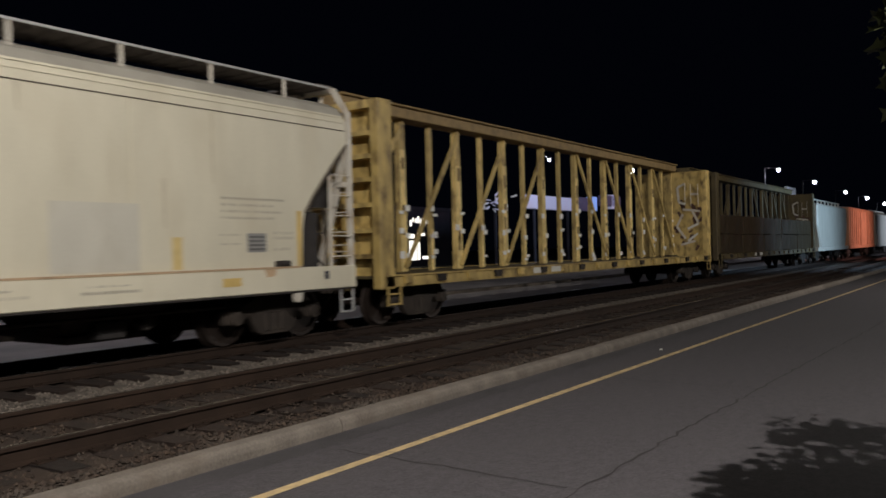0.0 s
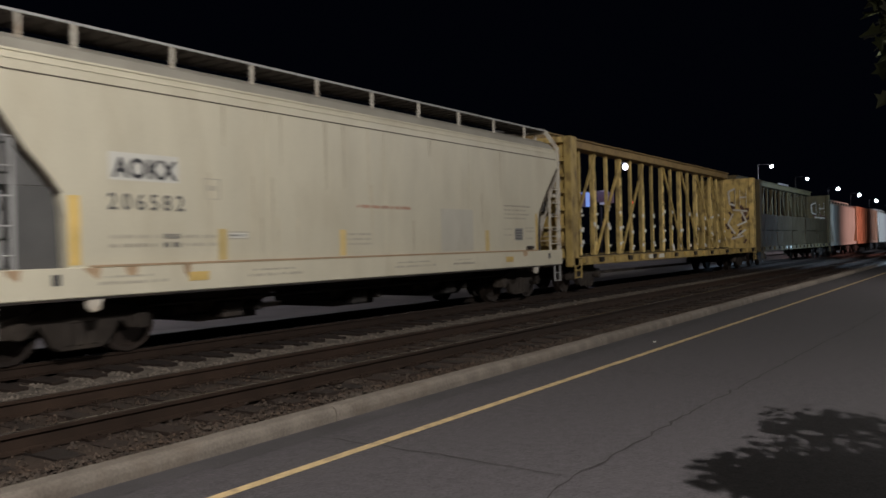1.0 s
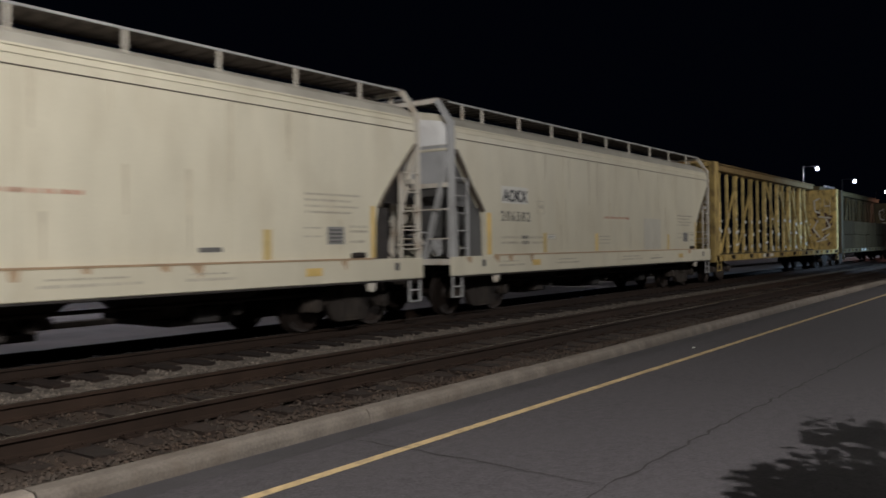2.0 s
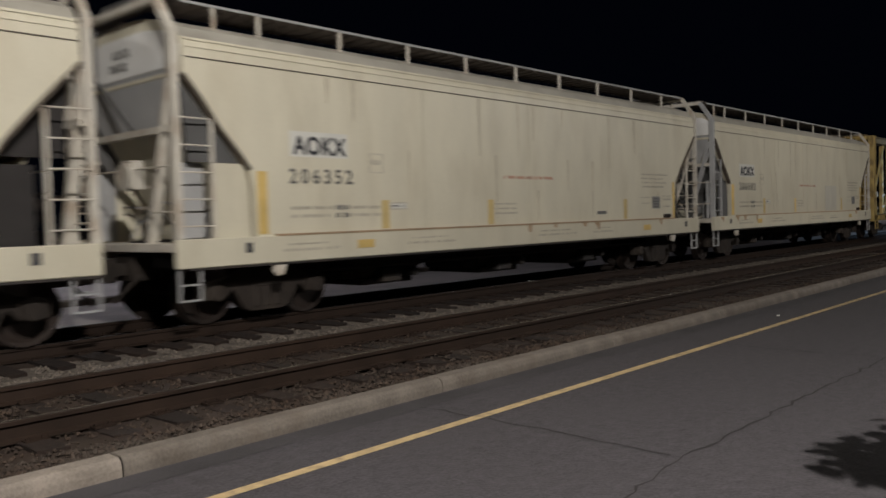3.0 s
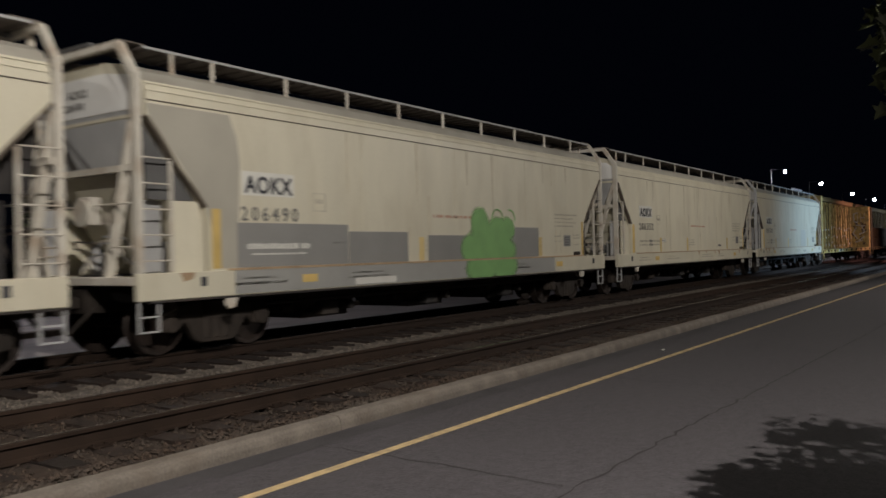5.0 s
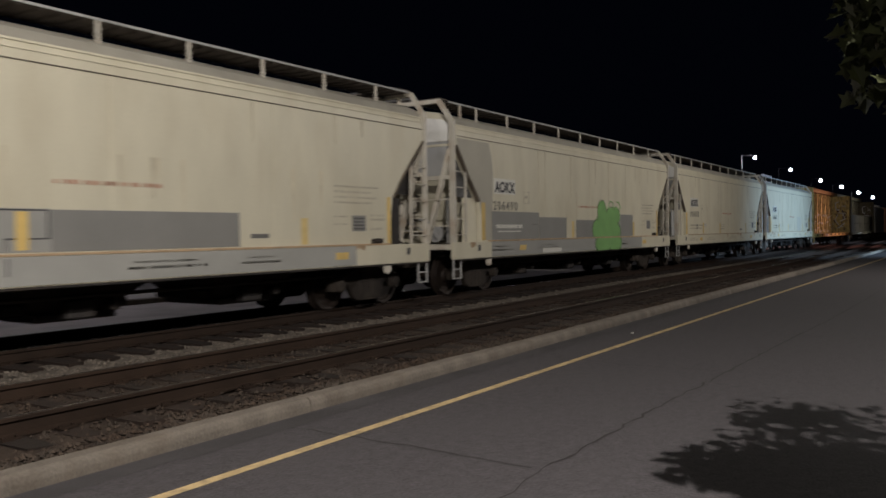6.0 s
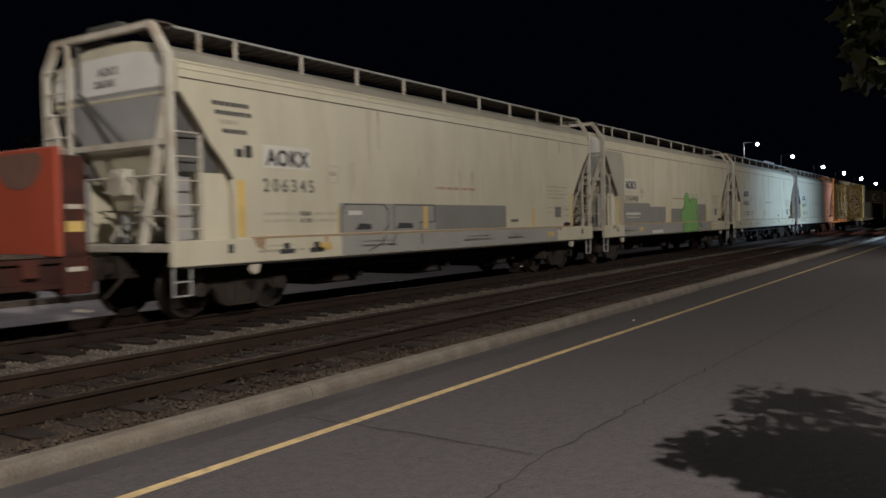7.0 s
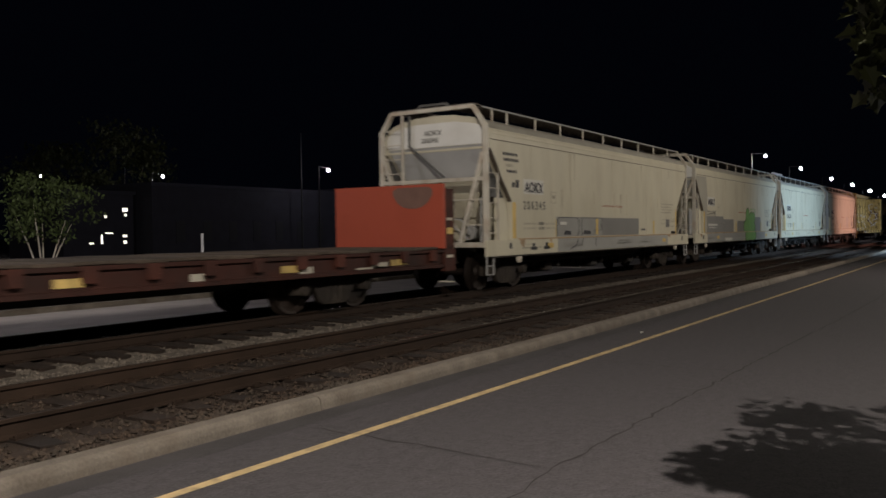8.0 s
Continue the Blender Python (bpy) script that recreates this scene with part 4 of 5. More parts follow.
def build_centrebeam(x, loaded):
    paint = M_CBDARK if loaded else M_CBYELLOW
    label = "sooty centre-beam flatcar, lower half filled with dark packs" if loaded else "ochre centre-beam flatcar, empty, with bare truss posts and graffiti"
    car = root("centrebeam_car", (x, Y_TRAIN, RAIL_TRAIN), label, "railcar", "centre-beam cars of the train")
    for s in (-1, 1):
        bm = bmesh.new()
        y0, y1 = sorted((s * 1.38, s * 1.5))
        box(bm, -10.6, 10.6, y0, y1, .78, 1.0)
        box(bm, -10.6, 10.6, *sorted((s * 1.3, s * 1.53)), .985, 1.02)
        part("side_sill", bm, paint, car, bevel=.01)
        for k in range(18):
            bm = bmesh.new()
            xx = -9.9 + k * 1.165
            prism(bm, [(xx - .16, .99), (xx + .16, .99), (xx + .12, .84), (xx - .12, .84)], "y", *sorted((s * 1.5, s * 1.56)))
            part("winch_bracket", bm, M_TRUCK if k % 2 else paint, car)
    bm = bmesh.new()
    box(bm, -10.6, 10.6, -1.38, 1.38, .95, 1.0)
    box(bm, -10.4, 10.4, -.35, .35, .70, .95)
    part("deck", bm, M_CBDARK, car)
    bm = bmesh.new()
    box(bm, -10.4, 10.4, -.26, .26, 4.46, 4.74)
    box(bm, -10.4, 10.4, -.34, .34, 4.70, 4.75)
    part("top_chord", bm, M_CBBROWN if not loaded else paint, car, bevel=.015)
    step = 1.155
    for k in range(19):
        xx = -10.4 + k * step
        wide = k % 2 == 0
        w = .135 if wide else .07
        bm = bmesh.new()
        if wide:
            prism(bm, [(xx - w, 1.0), (xx + w, 1.0), (xx + w * .75, 4.47), (xx - w * .75, 4.47)], "y", -.07, .07)
        else:
            box(bm, xx - w, xx + w, -.05, .05, 1.0, 4.47)
        post = part("truss_post", bm, paint, car, bevel=.01)
        rng = random.Random(k)
        if not loaded:
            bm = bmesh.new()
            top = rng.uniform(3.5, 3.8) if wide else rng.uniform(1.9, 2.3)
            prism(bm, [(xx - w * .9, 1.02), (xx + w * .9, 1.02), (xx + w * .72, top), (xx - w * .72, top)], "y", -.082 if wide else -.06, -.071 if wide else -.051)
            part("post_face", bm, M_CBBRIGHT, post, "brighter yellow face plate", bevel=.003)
        for z in (2.45, 1.85, 1.25):
            for side in (-1, 1):
                if rng.random() < .30:
                    continue
                z += rng.uniform(-.14, .14)
                bm = bmesh.new()
                px = xx + side * (w - .02)
                box(bm, px - .07, px + .07, -.115, -.086, z, z + rng.uniform(.06, .17))
                part("strap_guard", bm, M_ENDWHITE, car, "pale scuffed strap guard")
        if wide:
            for k2 in range(3):
                z = rng.uniform(1.2, 3.6)
                bm = bmesh.new()
                box(bm, xx - w * .5, xx + w * rng.uniform(.1, .6), -.089, -.084, z, z + rng.uniform(.1, .4))
                part("bare_patch", bm, M_CBBROWN, car, "worn brown bare patch")
    for k in range(0, 8, 2):
        for a, b in ((-10.4 + (k + 0) * step, -10.4 + (k + 2) * step), (10.4 - k * step, 10.4 - (k + 2) * step)):
            bm = bmesh.new()
            beam(bm, (a, -.1, 1.1), (b, -.1, 4.4), .05, .12)
            part("diagonal_brace", bm, paint, car)
    # bulkheads
    for s in (-1, 1):
        m = Matrix.Diagonal((s, 1, 1, 1))
        for w in (-1, 1):
            bm = bmesh.new()
            y0, y1 = sorted((w * 1.28, w * 1.5))
            box(bm, 10.3, 10.74, y0, y1, .75, 4.44, m)
            part("bulkhead_post", bm, paint, car, bevel=.02)
        bm = bmesh.new()
        box(bm, 10.34, 10.40, -1.3, 1.3, 1.0, 4.40, m)
        part("bulkhead_plate", bm, paint, car)
        for z in (1.35, 1.85, 2.35, 2.85, 3.3, 3.75, 4.28):
            bm = bmesh.new()
            box(bm, 10.40, 10.70, -1.28, 1.28, z, z + (.16 if z > 4 else .09), m)
            part("bulkhead_rib", bm, paint, car)
        bm = bmesh.new()
        for z in (.45, .65):
            beam(bm, m @ Vector((10.15, -1.5, z)), m @ Vector((10.55, -1.5, z)), .03)
        for xx in (10.15, 10.55):
            beam(bm, m @ Vector((xx, -1.5, .42)), m @ Vector((xx, -1.5, .8)), .035)
        part("stirrup_step", bm, paint, car)
    add_trucks(car, 9.05)
    add_couplers(car, 10.7)
    # scrawled letters on the inner face of the far bulkhead
    strokes = [((-1.15, 3.9), (-1.15, 3.0)), ((-1.15, 3.5), (-.85, 3.5)), ((-.85, 3.9), (-.85, 3.0)), ((-.62, 3.95), (-.62, 3.1)), ((-.62, 3.95), (-.3, 3.8)), ((-.3, 3.8), (-.35, 3.2)), ((-.62, 3.1), (-.35, 3.2)),
               ((-1.2, 2.8), (-.5, 2.9)), ((-.9, 2.8), (-1.15, 2.3)), ((-1.15, 2.3), (-.7, 2.1)), ((-.5, 2.7), (-.25, 2.2)), ((-.25, 2.2), (-.6, 1.7)), ((-1.1, 1.9), (-.7, 1.6)), ((-1.0, 1.6), (-.4, 1.45))]
    for k, (p, q) in enumerate(strokes):
        bm = bmesh.new()
        beam(bm, (10.332, *p), (10.332, *q), .006, .09)
        part("graffiti_stroke", bm, M_FRAME if k % 3 else M_LABELWHITE, car, "pale scrawled graffiti")
    rng = random.Random(3)
    for k in range(16):
        bm = bmesh.new()
        cy, cz = rng.uniform(-1.2, -.25), rng.uniform(1.4, 3.0)
        beam(bm, (10.334, cy, cz), (10.334, cy + rng.uniform(-.2, .2), cz + rng.uniform(-.4, .4)), .004, rng.uniform(.08, .2))
        part("graffiti_stroke", bm, M_GRAFDARK, car, "dark brown graffiti fill")
    for k, xx in enumerate((-4.6, -3.6)):
        bm = bmesh.new()
        box(bm, xx, xx + .55, -1.512, -1.504, .84, .98)
        part("sill_label", bm, M_LABELWHITE, car, "white stencil plate")
    car_at(car, x)
    # added packs stand in for the solid brown lower half of this car
    if loaded:
        for k in range(5):
            for s in (-1, 1):
                bm = bmesh.new()
                y0, y1 = sorted((s * .30, s * 1.36))
                x0 = -10.15 + k * 4.06
                for j in range(2):
                    z = 1.03 + j * .85
                    box(bm, x0, x0 + 3.95, y0, y1, z, z + .82)
                bmesh.ops.subdivide_edges(bm, edges=[e for e in bm.edges if e.calc_length() > 2], cuts=6)
                rng = random.Random(k * 2 + s)
                for v in bm.verts:
                    v.co += Vector((0, rng.uniform(-.02, .02), rng.uniform(-.02, .02)))
                pack = thing("lumber_pack", bm, M_WRAP, "dark glossy packs standing in for the car's solid lower half", "lumber", "lumber on the flatcar")
                pack.matrix_basis = pose(x, Y_TRAIN, RAIL_TRAIN)
                car_at(pack, x)
    return car


def build_flatcar(x):
    car = root("flatcar", (x, Y_TRAIN, RAIL_TRAIN), "red bulkhead flatcar with grey wooden deck", "railcar")
    for s in (-1, 1):
        bm = bmesh.new()
        # channel side sill
        y = 1.46
        outline = [(s * (y - .2), .69), (s * y, .69), (s * y, .75), (s * (y - .06), .77), (s * (y - .06), 1.0), (s * y, 1.02), (s * y, 1.08), (s * (y - .2), 1.08)]
        prism(bm, outline, "x", -9.9, 9.9)
        part("side_sill", bm, M_REDSHADE, car)
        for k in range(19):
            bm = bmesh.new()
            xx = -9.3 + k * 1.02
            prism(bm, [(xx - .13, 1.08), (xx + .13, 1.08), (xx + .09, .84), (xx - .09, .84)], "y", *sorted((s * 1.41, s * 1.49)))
            part("stake_pocket", bm, M_REDSHADE, car, bevel=.01)
    me = None
    for k in range(64):
        if me is None:
            bm = bmesh.new()
            box(bm, 0, .285, -1.44, 1.44, 1.085, 1.135)
            me = mesh_of("deck_board", bm, M_WOOD, .008)
        ob = shared("deck_board", me, car, (-9.6 + k * .295, 0, .006 * math.sin(k * 5.1)))
    bm = bmesh.new()
    box(bm, -9.8, 9.8, -.4, .4, .5, 1.08)
    for k in range(8):
        box(bm, -8.5 + k * 2.4, -8.4 + k * 2.4, -1.3, 1.3, .72, 1.08)
    part("centre_sill", bm, M_BLACK, car)
    for s in (-1, 1):
        m = Matrix.Diagonal((s, 1, 1, 1))
        bm = bmesh.new()
        box(bm, 9.42, 9.50, -1.50, 1.60, 1.1, 2.53, m)
        p = part("bulkhead", bm, M_RED, car, "bright red bulkhead wall", bevel=.012)
        if s > 0:
            bm = bmesh.new()
            pts = [(-.05 + .54 * math.cos(a) * (1 + .08 * math.sin(3 * a)), 2.3 + .31 * math.sin(a)) for a in [k * math.pi / 9 for k in range(18)]]
            prism(bm, [(y - .62, min(z, 2.47)) for y, z in pts], "x", 9.414, 9.418)
            part("paint_patch", bm, mat("brown_cover_paint", (0.20, 0.11, 0.085), .7), p, "dull brown painted patch")
        for w in (-1, 1):
            bm = bmesh.new()
            box(bm, 9.5, 9.86, *sorted((w * 1.36, w * 1.48)), .6, 2.42, m)
            q = part("bulkhead_post", bm, M_REDSHADE, car, bevel=.01)
            for j, (z, mm) in enumerate(((1.42, M_YELLOWTAPE), (1.72, M_FRAME), (1.88, M_REDSHADE), (1.1, M_REDSHADE), (.9, M_FRAME))):
                bm = bmesh.new()
                box(bm, 9.56, 9.80, *sorted((w * 1.482, w * 1.49)), z, z + (.14 if j == 0 else .06), m)
                part("post_plate", bm, mm, q)
        for z in (1.1, 1.5, 1.9, 2.28):
            bm = bmesh.new()
            box(bm, 9.5, 9.75, -1.36, 1.36, z, z + .08, m)
            part("bulkhead_rib", bm, M_REDSHADE, car)
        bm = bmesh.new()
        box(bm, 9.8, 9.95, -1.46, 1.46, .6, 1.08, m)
        part("end_sill", bm, M_REDSHADE, car, bevel=.01)
        bm = bmesh.new()
        for k in range(4):
            beam(bm, m @ Vector((9.88, -1.46, .35 + .36 * k)), m @ Vector((9.88, -1.05, .35 + .36 * k)), .03)
        part("ladder_rungs", bm, M_FRAME, car)
    for xx, w, mm in ((4.5, .5, M_YELLOWTAPE), (4.95, .35, M_FRAME), (2.6, .25, M_FRAME), (0.4, .45, M_YELLOWTAPE), (7.6, .6, M_YELLOWTAPE), (6.5, 1.0, M_FRAME), (7.0, .5, M_FRAME), (-3, .4, M_YELLOWTAPE)):
        bm = bmesh.new()
        z = .80 if mm is M_YELLOWTAPE else .76
        box(bm, xx, xx + w, -1.412, -1.404, z, z + (.12 if w < .8 else .04))
        part("sill_marking", bm, M_CBYELLOW if mm is M_YELLOWTAPE else M_CREAM3, car, "worn reflective marking")
    add_trucks(car, 6.25)
    add_couplers(car, 9.85)
    return car_at(car, x)


def build_far_cars():
    # a short hopper, a boxcar and a tail of pale hoppers ahead of the centre-beam cars
    x = 57.2
    for k, (length, paint, label, kind) in enumerate(((12.2, M_CREAM2, "short pale grey hopper railcar", "hopper"), (14.6, M_ORANGE, "orange boxcar with ribbed sides", "box"), (12.2, M_CREAM2, "short pale grey hopper railcar", "hopper"), (14.6, M_CREAM2, "pale boxcar with ribbed sides", "box"), (14.6, M_CREAM2, "pale boxcar with ribbed sides", "box"))):
        c = x + length / 2
        h = length / 2
        car = root("boxcar" if kind == "box" else "short_hopper_car", (c, Y_TRAIN, RAIL_TRAIN), label, "railcar", "far cars of the train")
        bm = bmesh.new()
        if kind == "hopper":
            pts = [(-h + 1.3, .95), (h - 1.3, .95), (h - .3, 2.4), (h - .3, 3.9), (-h + .3, 3.9), (-h + .3, 2.4)]
            prism(bm, pts, "y", -1.5, 1.5)
            part("tank_body", bm, paint, car, bevel=.12)
        else:
            box(bm, -h + .1, h - .1, -1.48, 1.48, .95, 4.05)
            part("body_shell", bm, paint, car, bevel=.05)
            for j in range(14):
                bm = bmesh.new()
                xx = -h + .5 + j * (length - 1) / 13
                box(bm, xx - .05, xx + .05, -1.53, -1.48, 1.0, 4.0)
                part("side_rib", bm, paint, car)
            bm = bmesh.new()
            box(bm, -1.5, 1.5, -1.56, -1.50, 1.05, 3.8)
            part("sliding_door", bm, paint, car)
        bm = bmesh.new()
        box(bm, -h, h, -1.52, 1.52, .8, 1.05)
        part("side_sill", bm, paint, car)
        if kind == "hopper":
            bm = bmesh.new()
            box(bm, -h + .3, h - .3, -1.0, -.9, 4.2, 4.26)
            for j in range(9):
                xx = -h + .5 + j * (length - 1) / 8
                box(bm, xx - .04, xx + .04, -1.0, -.9, 3.9, 4.2)
            part("running_board", bm, M_FRAME, car)
        else:
            bm = bmesh.new()
            prism(bm, [(-1.5, 4.03), (1.5, 4.03), (0, 4.2)], "x", -h + .1, h - .1)
            part("roof", bm, M_GREY, car)
        add_trucks(car, h - 1.9)
        add_couplers(car, h)
        car_at(car, c)
        x += length + 1.05


build_hoppers()
build_centrebeam(23.1, False)
build_centrebeam(45.5, True)
build_flatcar(-65.05)
build_far_cars()

# ---------------------------------------------------------------- beyond the tracks


def pole_lamp(place, globe, label, watts=0, colour=COOL, arm=(0, -1, 0), lit=True):
    x, y, z = place
    ob = root("street_lamp", (x, y, 0), label, "street lamp", "street lamps")
    bm = bmesh.new()
    ax, ay, _ = arm
    tube(bm, (-ax * 1.4, -ay * 1.4, -.28), (-ax * 1.4, -ay * 1.4, z + .25), .09, .06)
    tube(bm, (-ax * 1.4, -ay * 1.4, z + .3), (0, 0, z + globe + .1), .04)
    part("pole", bm, M_POLE, ob)
    bm = bmesh.new()
    box(bm, -.22, .22, -.12, .12, z + globe + .02, z + globe + .12)
    part("lamp_head", bm, M_POLE, ob, bevel=.03)
    bm = bmesh.new()
    bmesh.ops.create_uvsphere(bm, u_segments=14, v_segments=8, radius=globe, matrix=Matrix.Translation((0, 0, z)))
    part("lamp_globe", bm, M_GLOBE, ob, "glowing white lamp globe")
    if watts:
        lamp("lot_light", (x, y, z - globe - .3), watts, colour, .2)
    return ob


# globes are enlarged so that their size takes in the lamps' halo
for k, place in enumerate(YARD[:-1]):
    far = math.hypot(place[0], place[1])
    pole_lamp(place, .10 if k == 9 else .24 if k == 10 else min(.34, .0017 * far), "tall grey pole lamp with bright white globe, lit", 600 if k == 0 else 260 if k == 9 else 150 if k == 7 else 190 if k == 6 else 120 if k == 8 else 0, COOL, (0, -1, 0) if k < 6 else (1, 0, 0))
# added out of view to brighten the apron and lot behind the train
pole_lamp(YARD[-1], .14, "tall grey pole lamp with bright white globe, lit", 900, COOL, (-1, 0, 0))


def build_building(name, x0, x1, y0, y1, h, label, windows):
    b = root(name, (x0, y0, 0), label, "building")
    w, d = x1 - x0, y1 - y0
    bm = bmesh.new()
    box(bm, 0, w, 0, d, -.3, h)
    part("wall", bm, M_DARKWALL, b)
    bm = bmesh.new()
    box(bm, -.15, w + .15, -.15, d + .15, h, h + .3)
    part("roof", bm, M_DARKWALL, b, "flat roof with parapet")
    for wx, wz, ww, wh, lit in windows:
        bm = bmesh.new()
        box(bm, wx, wx + ww, -.03, .02, wz, wz + wh)
        f = part("window", bm, M_SHOPGLOW if lit else M_DARKGLASS, b)
        bm = bmesh.new()
        box(bm, wx - .08, wx + ww + .08, -.05, -.005, wz - .1, wz - .01)
        box(bm, wx - .08, wx + ww + .08, -.05, -.005, wz + wh + .01, wz + wh + .1)
        part("window_frame", bm, M_DARKWALL, f)
    return b


build_building("brick_hall", 46.0, 71.0, 60.5, 76, 6.0, "long dark slate-coloured hall with a flat roof", [(2.5 + k * 3.1, 1.0, 1.0, 1.9, False) for k in range(7)])
rng = random.Random(14)
build_building("lit_shop", 78, 90, 60, 70, 6.8, "shop with a brightly lit ragged front", [(3.1 + .55 * k, 4.9 + rng.uniform(-.3, .4), rng.uniform(.2, .5), rng.uniform(.3, 1.0), True) for k in range(9)]
               + [(2.7, 3.2, 1.3, .5, True), (4.6, 3.5, 1.6, .35, True), (2.9, .5, 1.5, 2.4, True), (4.6, .5, .5, 2.2, True), (5.6, .6, 1.4, .35, True)])
build_building("corner_shop", 38.6, 45.2, 62, 70, 5.2, "small corner shop with lit windows", [(5.5, 3.75, .5, .3, True), (5.7, 3.35, .2, .2, True), (3.75, 3.2, .22, .25, True), (5.5, 1.55, .4, .2, True), (5.55, 1.0, .3, .25, True),
               (3.4, 1.0, .16, .75, True), (3.8, 1.85, .7, .10, True), (2.3, 1.0, .4, .12, True)])
build_building("tall_house", 28, 40, 110, 122, 12.0, "dim house with a pitched outline", [(2, 7.5, 1.2, 1.6, False), (5, 7.5, 1.2, 1.6, False)])


def build_canopy():
    c = root("roof_sign_canopy", (50.0, 30, 0), "pale lit canopy fascia with a blue end, on dark posts", "canopy")
    for x0, x1, z0, z1, material, text in ((5.8, 14.3, 4.7, 5.75, M_CANOPYGLOW, "pale glowing fascia"), (14.3, 17.8, 4.75, 5.9, M_VIOLET, "dim violet fascia"), (17.8, 18.9, 4.8, 6.05, M_BLUEGLOW, "blue glowing sign end"),
                                           (20.4, 24.4, 5.3, 6.3, M_VIOLET, "dim violet fascia"), (22.2, 23.0, 5.1, 6.4, M_CANOPYGLOW, "pale glowing fascia")):
        bm = bmesh.new()
        box(bm, x0, x1 - .01, .05, .6, z0, z1)
        part("fascia", bm, material, c, text, bevel=.02)
    # most bars glow by their material, in place of light falling on them
    rng = random.Random(4)
    for k in range(22):
        bm = bmesh.new()
        x, z = rng.uniform(-.4, 5.6), rng.uniform(4.4, 5.6)
        beam(bm, (x, .3, z), (x + rng.uniform(.2, .8), .3, z + rng.uniform(-.35, .35)), rng.uniform(.05, .12))
        part("truss_bar", bm, M_CANOPYGLOW if k % 3 else M_WHITE, c)
    for x in (1.5, 7.5, 13.5, 22.0):
        bm = bmesh.new()
        tube(bm, (x, .4, 0), (x, .4, 4.9), .12)
        part("post", bm, M_DARKWALL, c)


def build_signal():
    c = root("traffic_signal", (78.7, 30, 0), "dark traffic signal showing a red light", "traffic light")
    bm = bmesh.new()
    tube(bm, (0, .2, 0), (0, .2, 5.0), .08)
    part("post", bm, M_POLE, c)
    bm = bmesh.new()
    box(bm, -.18, .18, -.12, .12, 4.7, 5.75)
    part("housing", bm, M_POLE, c, bevel=.03)
    bm = bmesh.new()
    tube(bm, (0, -.125, 5.47), (0, -.16, 5.47), .12, seg=14)
    part("red_lens", bm, M_SIGNALRED, c, "glowing red lens")


build_signal()
build_canopy()


def build_mast():
    bm = bmesh.new()
    tube(bm, (0, 0, -.3), (0, 0, 12.0), .1, .05)
    ob = thing("flagpole", bm, M_POLE, "thin grey metal flagpole", "pole")
    ob.location = (63.2, 59, 0)
    bm = bmesh.new()
    tube(bm, (0, 0, 0), (0, 0, 1.66), .055, .055)
    ob = thing("marker_post", bm, M_WHITE, "slim white marker post", "post")
    ob.location = (21.3, 25.0, .02)


build_mast()


def build_billboard():
    c = root("billboard", (105, 21.0, 0), "pale billboard on a steel mast beyond the tracks", "billboard")
    bm = bmesh.new()
    tube(bm, (0, 0, -.28), (0, 0, 7.2), .12)
    part("mast", bm, M_POLE, c)
    bm = bmesh.new()
    box(bm, -2.4, 2.6, -.12, .12, 7.2, 8.1)
    part("panel", bm, M_WHITE, c, "pale blank panel", bevel=.02)


build_billboard()


def leaf_shape(rng, size, lobes=True):
    """One lobed leaf, folded on its midrib, base at the origin, tip along +x."""
    pts = [(0, 0), (.22, .16), (.18, .42), (.42, .30), (.55, .52), (.66, .22), (1, 0)] if lobes else [(0, 0), (.3, .26), (.7, .2), (1, 0)]
    fold = rng.uniform(.1, .5)
    up = [Vector((x * size, y * size, y * size * fold)) for x, y in pts]
    dn = [Vector((x * size, -y * size, y * size * fold)) for x, y in pts]
    return up, dn


def foliage(rng, centres, per, spread, size, lobes):
    verts, faces = [], []
    for c in centres:
        for k in range(per):
            p = Vector(c) + Vector([max(-1.7, min(1.7, rng.gauss(0, 1))) * spread * s for s in (1, 1, .7)])
            q = Euler((rng.uniform(-.9, .9), rng.uniform(.1, 1.3), rng.uniform(0, 6.3))).to_matrix()
            up, dn = leaf_shape(rng, size * rng.uniform(.6, 1.25), lobes)
            for side in (up, dn):
                i = len(verts)
                verts.extend((p + q @ v)[:] for v in side)
                faces.append(tuple(range(i, i + len(side))))
    return verts, faces


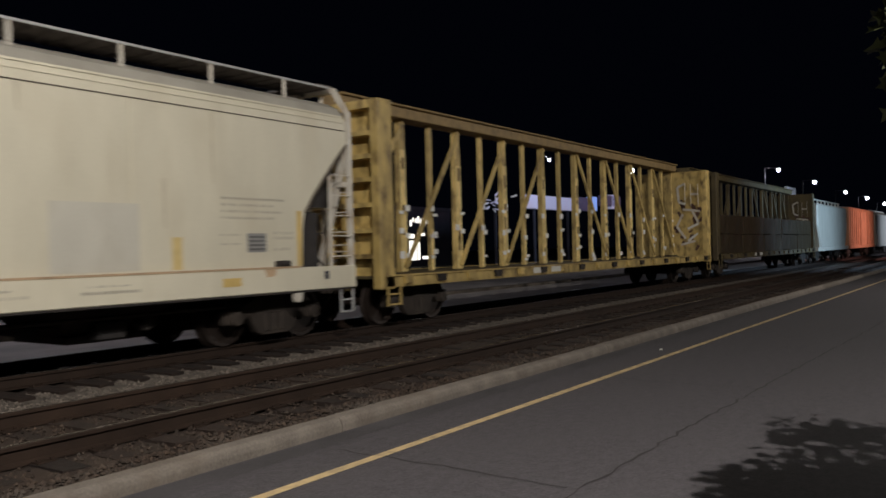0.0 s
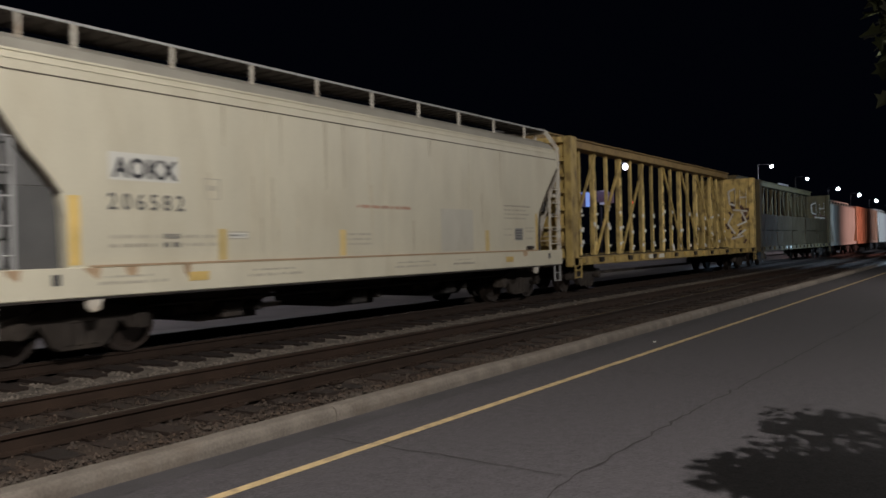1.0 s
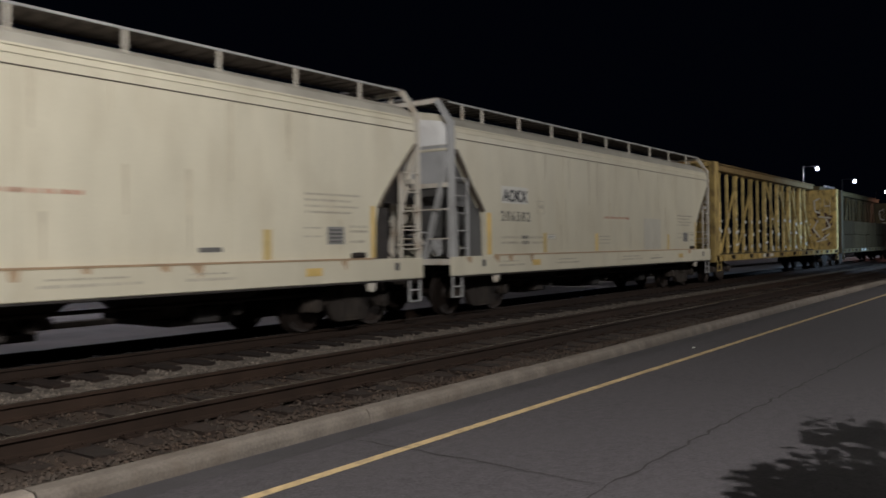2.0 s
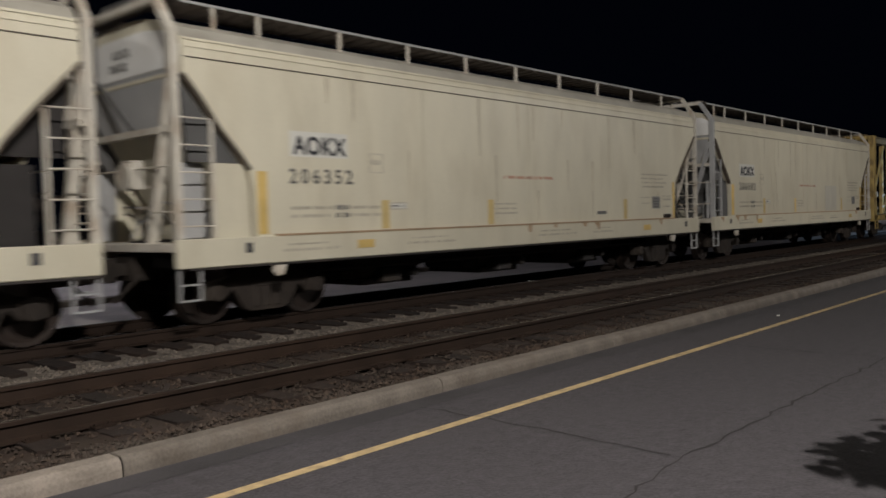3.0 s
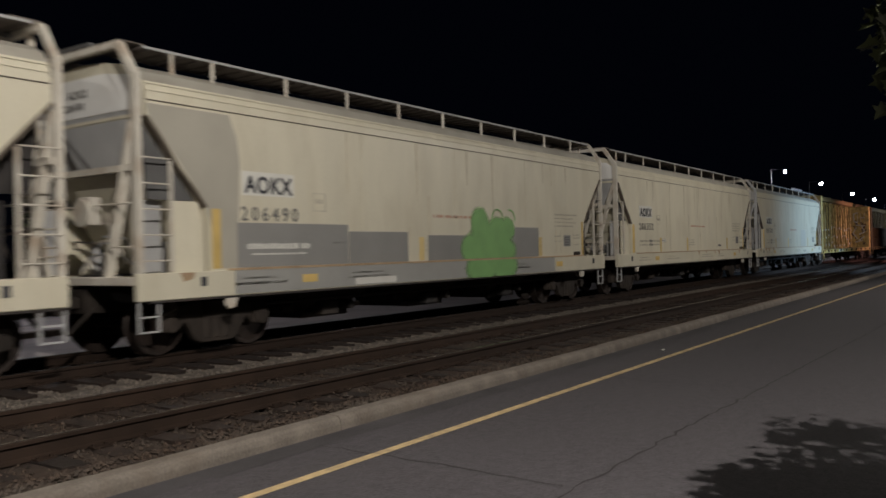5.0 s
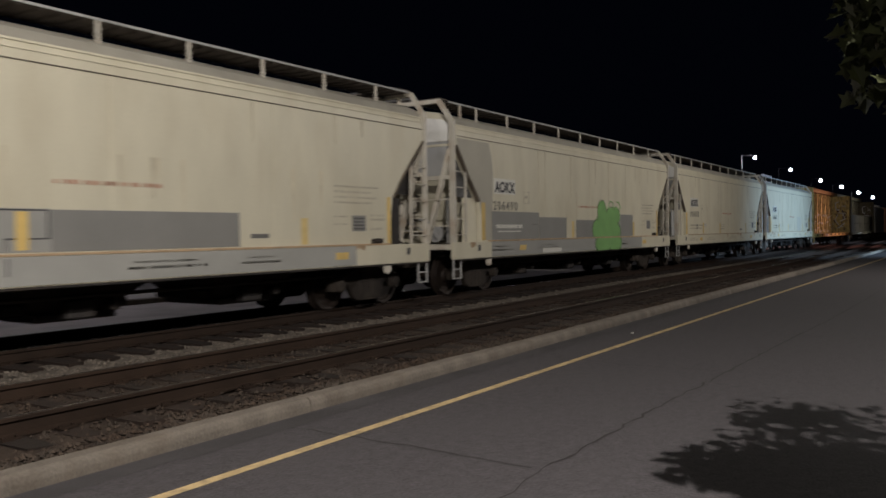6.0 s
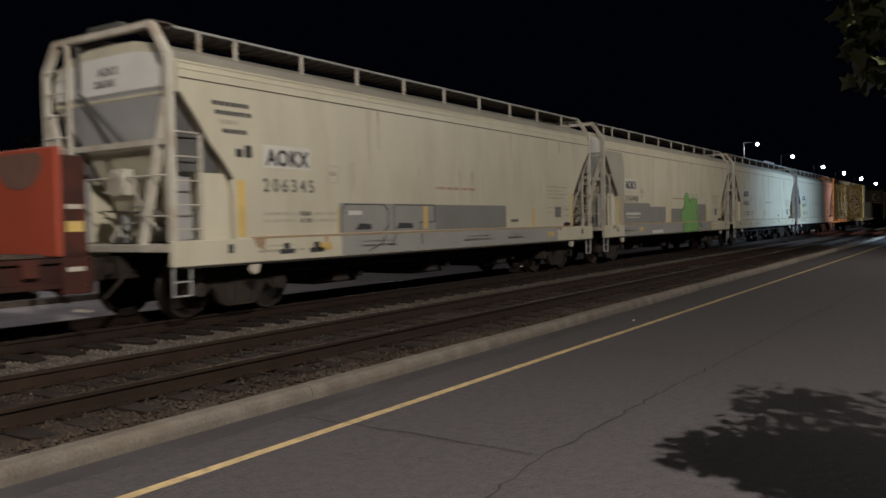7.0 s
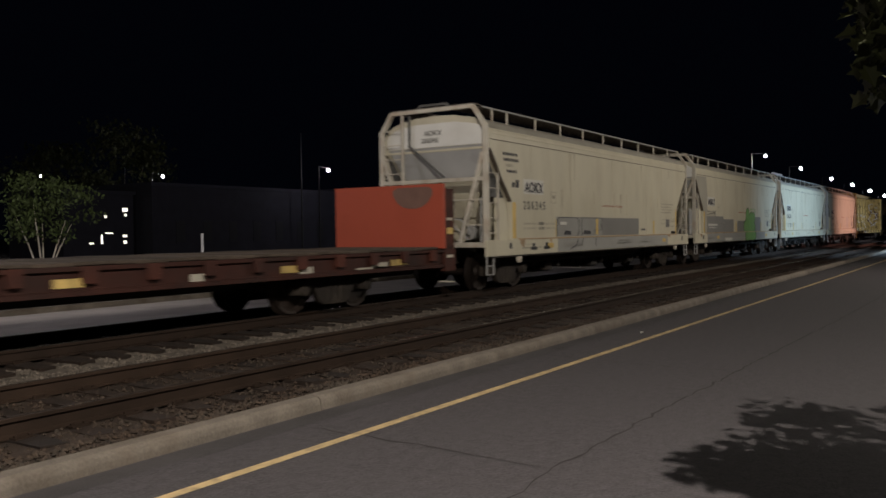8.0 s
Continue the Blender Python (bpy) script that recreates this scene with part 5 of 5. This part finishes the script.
def build_tree():
    rng = random.Random(21)
    tree = root("street_tree", (3.1, -2.97, 0), "leafy street tree overhanging the road, dark green", "tree")
    bm = bmesh.new()
    tube(bm, (0, 0, -.05), (.05, .05, 1.3), .14, .11)
    tube(bm, (.05, .05, 1.28), (.2, .3, 2.6), .11, .08)
    tube(bm, (.2, .3, 2.55), (.4, 1.0, 4.4), .08, .03)
    part("trunk", bm, M_BARK, tree)
    tips = [(.80, 3.0, 2.95), (1.02, 3.05, 2.6), (1.4, 3.05, 2.66), (1.9, 2.9, 3.1), (1.15, 3.05, 2.45), (.9, 2.7, 2.6), (1.8, 2.2, 2.5)]
    while len(tips) < 46:
        a, r, z = rng.uniform(0, 6.3), rng.uniform(.2, 1.0), rng.uniform(2.6, 4.1)
        x, y = .75 + 1.45 * r * math.cos(a), 1.7 + 1.4 * r * math.sin(a)
        # the crown is lopsided: only tips whose lamp shadow lands on a set road patch stay
        reach = 8.6 / (8.6 - z)
        sx, sy = .5 + (x + 2.6) * reach, -2.2 + (y - .77) * reach
        if 5.15 < sx < 7.0 and sy < .78 + .3 * (sx - 5.2):
            tips.append((x, y, z))
    for t in tips:
        bm = bmesh.new()
        mid = Vector((.3, .7, 3.2)).lerp(Vector(t), .5) + Vector((0, 0, .2))
        tube(bm, (.25, .5, 2.9), mid, .035, .02, 6)
        tube(bm, mid, t, .02, .006, 6)
        part("limb", bm, M_BARK, tree)
    verts, faces = foliage(rng, tips, 300, .19, .11, True)
    me = bpy.data.meshes.new("crown")
    me.from_pydata(verts, [], faces)
    me.materials.append(M_LEAF)
    ob = new("crown", me)
    ob.parent = tree
    tagged(ob, "crown of broad lobed leaves")


def build_shrub(place, h, r, seed, label):
    rng = random.Random(seed)
    tree = root("small_tree", place, label, "tree")
    stems = []
    for k in range(5):
        a = k * 1.25 + rng.uniform(-.3, .3)
        top = (r * .55 * math.cos(a), r * .4 * math.sin(a), h * rng.uniform(.5, .75))
        bm = bmesh.new()
        tube(bm, (.1 * math.cos(a), .1 * math.sin(a), -.05), (top[0] * .6, top[1] * .6, top[2] * .6), .04, .03, 8)
        tube(bm, (top[0] * .6, top[1] * .6, top[2] * .58), top, .03, .012, 8)
        part("stem", bm, M_FRAME, tree, "pale slender stem")
    centres = []
    for k in range(34):
        a, s = rng.uniform(0, 6.3), rng.uniform(.15, 1) ** .6
        z = rng.uniform(.42, .95)
        w = math.sin(math.pi * min(1, (z - .25) / .75)) * .55 + .45
        centres.append((r * s * w * math.cos(a), r * s * w * math.sin(a), h * z))
    verts, faces = foliage(rng, centres, 60, .07 * h, .042 * h, False)
    me = bpy.data.meshes.new("crown")
    me.from_pydata(verts, [], faces)
    me.materials.append(M_BUSHLEAF if h < 10 else M_LEAF)
    ob = new("crown", me)
    ob.parent = tree
    tagged(ob, "airy crown of small leaves")


build_tree()
build_shrub((17.9, 30.0, .02), 4.0, 2.0, 4, "small multi-stemmed green tree in the lot, lamp-lit")
build_shrub((60.0, 84.0, 0), 15.0, 6.0, 9, "dim tall tree behind the hall")
build_shrub((57.0, 93.0, 0), 13.0, 5.5, 10, "dim broad tree behind the lot")

# poles and globes for the three unseen lamps
for place, watts in STREET:
    ob = pole_lamp(place, .14, "out-of-view street lamp on a grey pole, lit warm", 0, WARM, (0, 1, 0))


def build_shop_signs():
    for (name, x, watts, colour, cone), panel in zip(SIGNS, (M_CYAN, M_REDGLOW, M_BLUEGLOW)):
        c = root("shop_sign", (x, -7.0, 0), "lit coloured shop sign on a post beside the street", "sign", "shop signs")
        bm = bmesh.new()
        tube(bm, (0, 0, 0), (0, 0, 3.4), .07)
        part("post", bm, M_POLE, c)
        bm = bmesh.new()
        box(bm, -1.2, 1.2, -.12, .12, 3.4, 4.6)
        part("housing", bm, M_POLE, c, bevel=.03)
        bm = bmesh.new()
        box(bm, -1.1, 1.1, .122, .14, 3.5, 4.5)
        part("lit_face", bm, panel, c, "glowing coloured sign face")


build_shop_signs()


def motions():
    times = [0, 0.5, 1, 1.5, 2, 2.5, 3, 3.5, 4, 4.5, 5, 5.5, 6, 6.5, 7, 7.5, 8]
    for car, x0 in CARS:
        walk(car, [(t, pose(x0 + SPEED * t, Y_TRAIN, RAIL_TRAIN)) for t in times])
    turn = SPEED / .46
    steps = 120
    for car, x0 in CARS:
        if abs(x0) > 66 or car.name.startswith("lumber"):
            continue
        for w in [o for o in car.children_recursive if o.name.startswith("wheelset")]:
            rows = []
            for k in range(steps + 1):
                t = 8.0 * k / steps
                rows.append((t, Matrix.Translation(w.location) @ Matrix.Rotation(turn * round(t * FPS) / FPS, 4, "Y")))
            place = w.location.copy()
            walk(w, [(t, Matrix.Translation(place) @ m.to_3x3().to_4x4()) for t, m in rows])


motions()
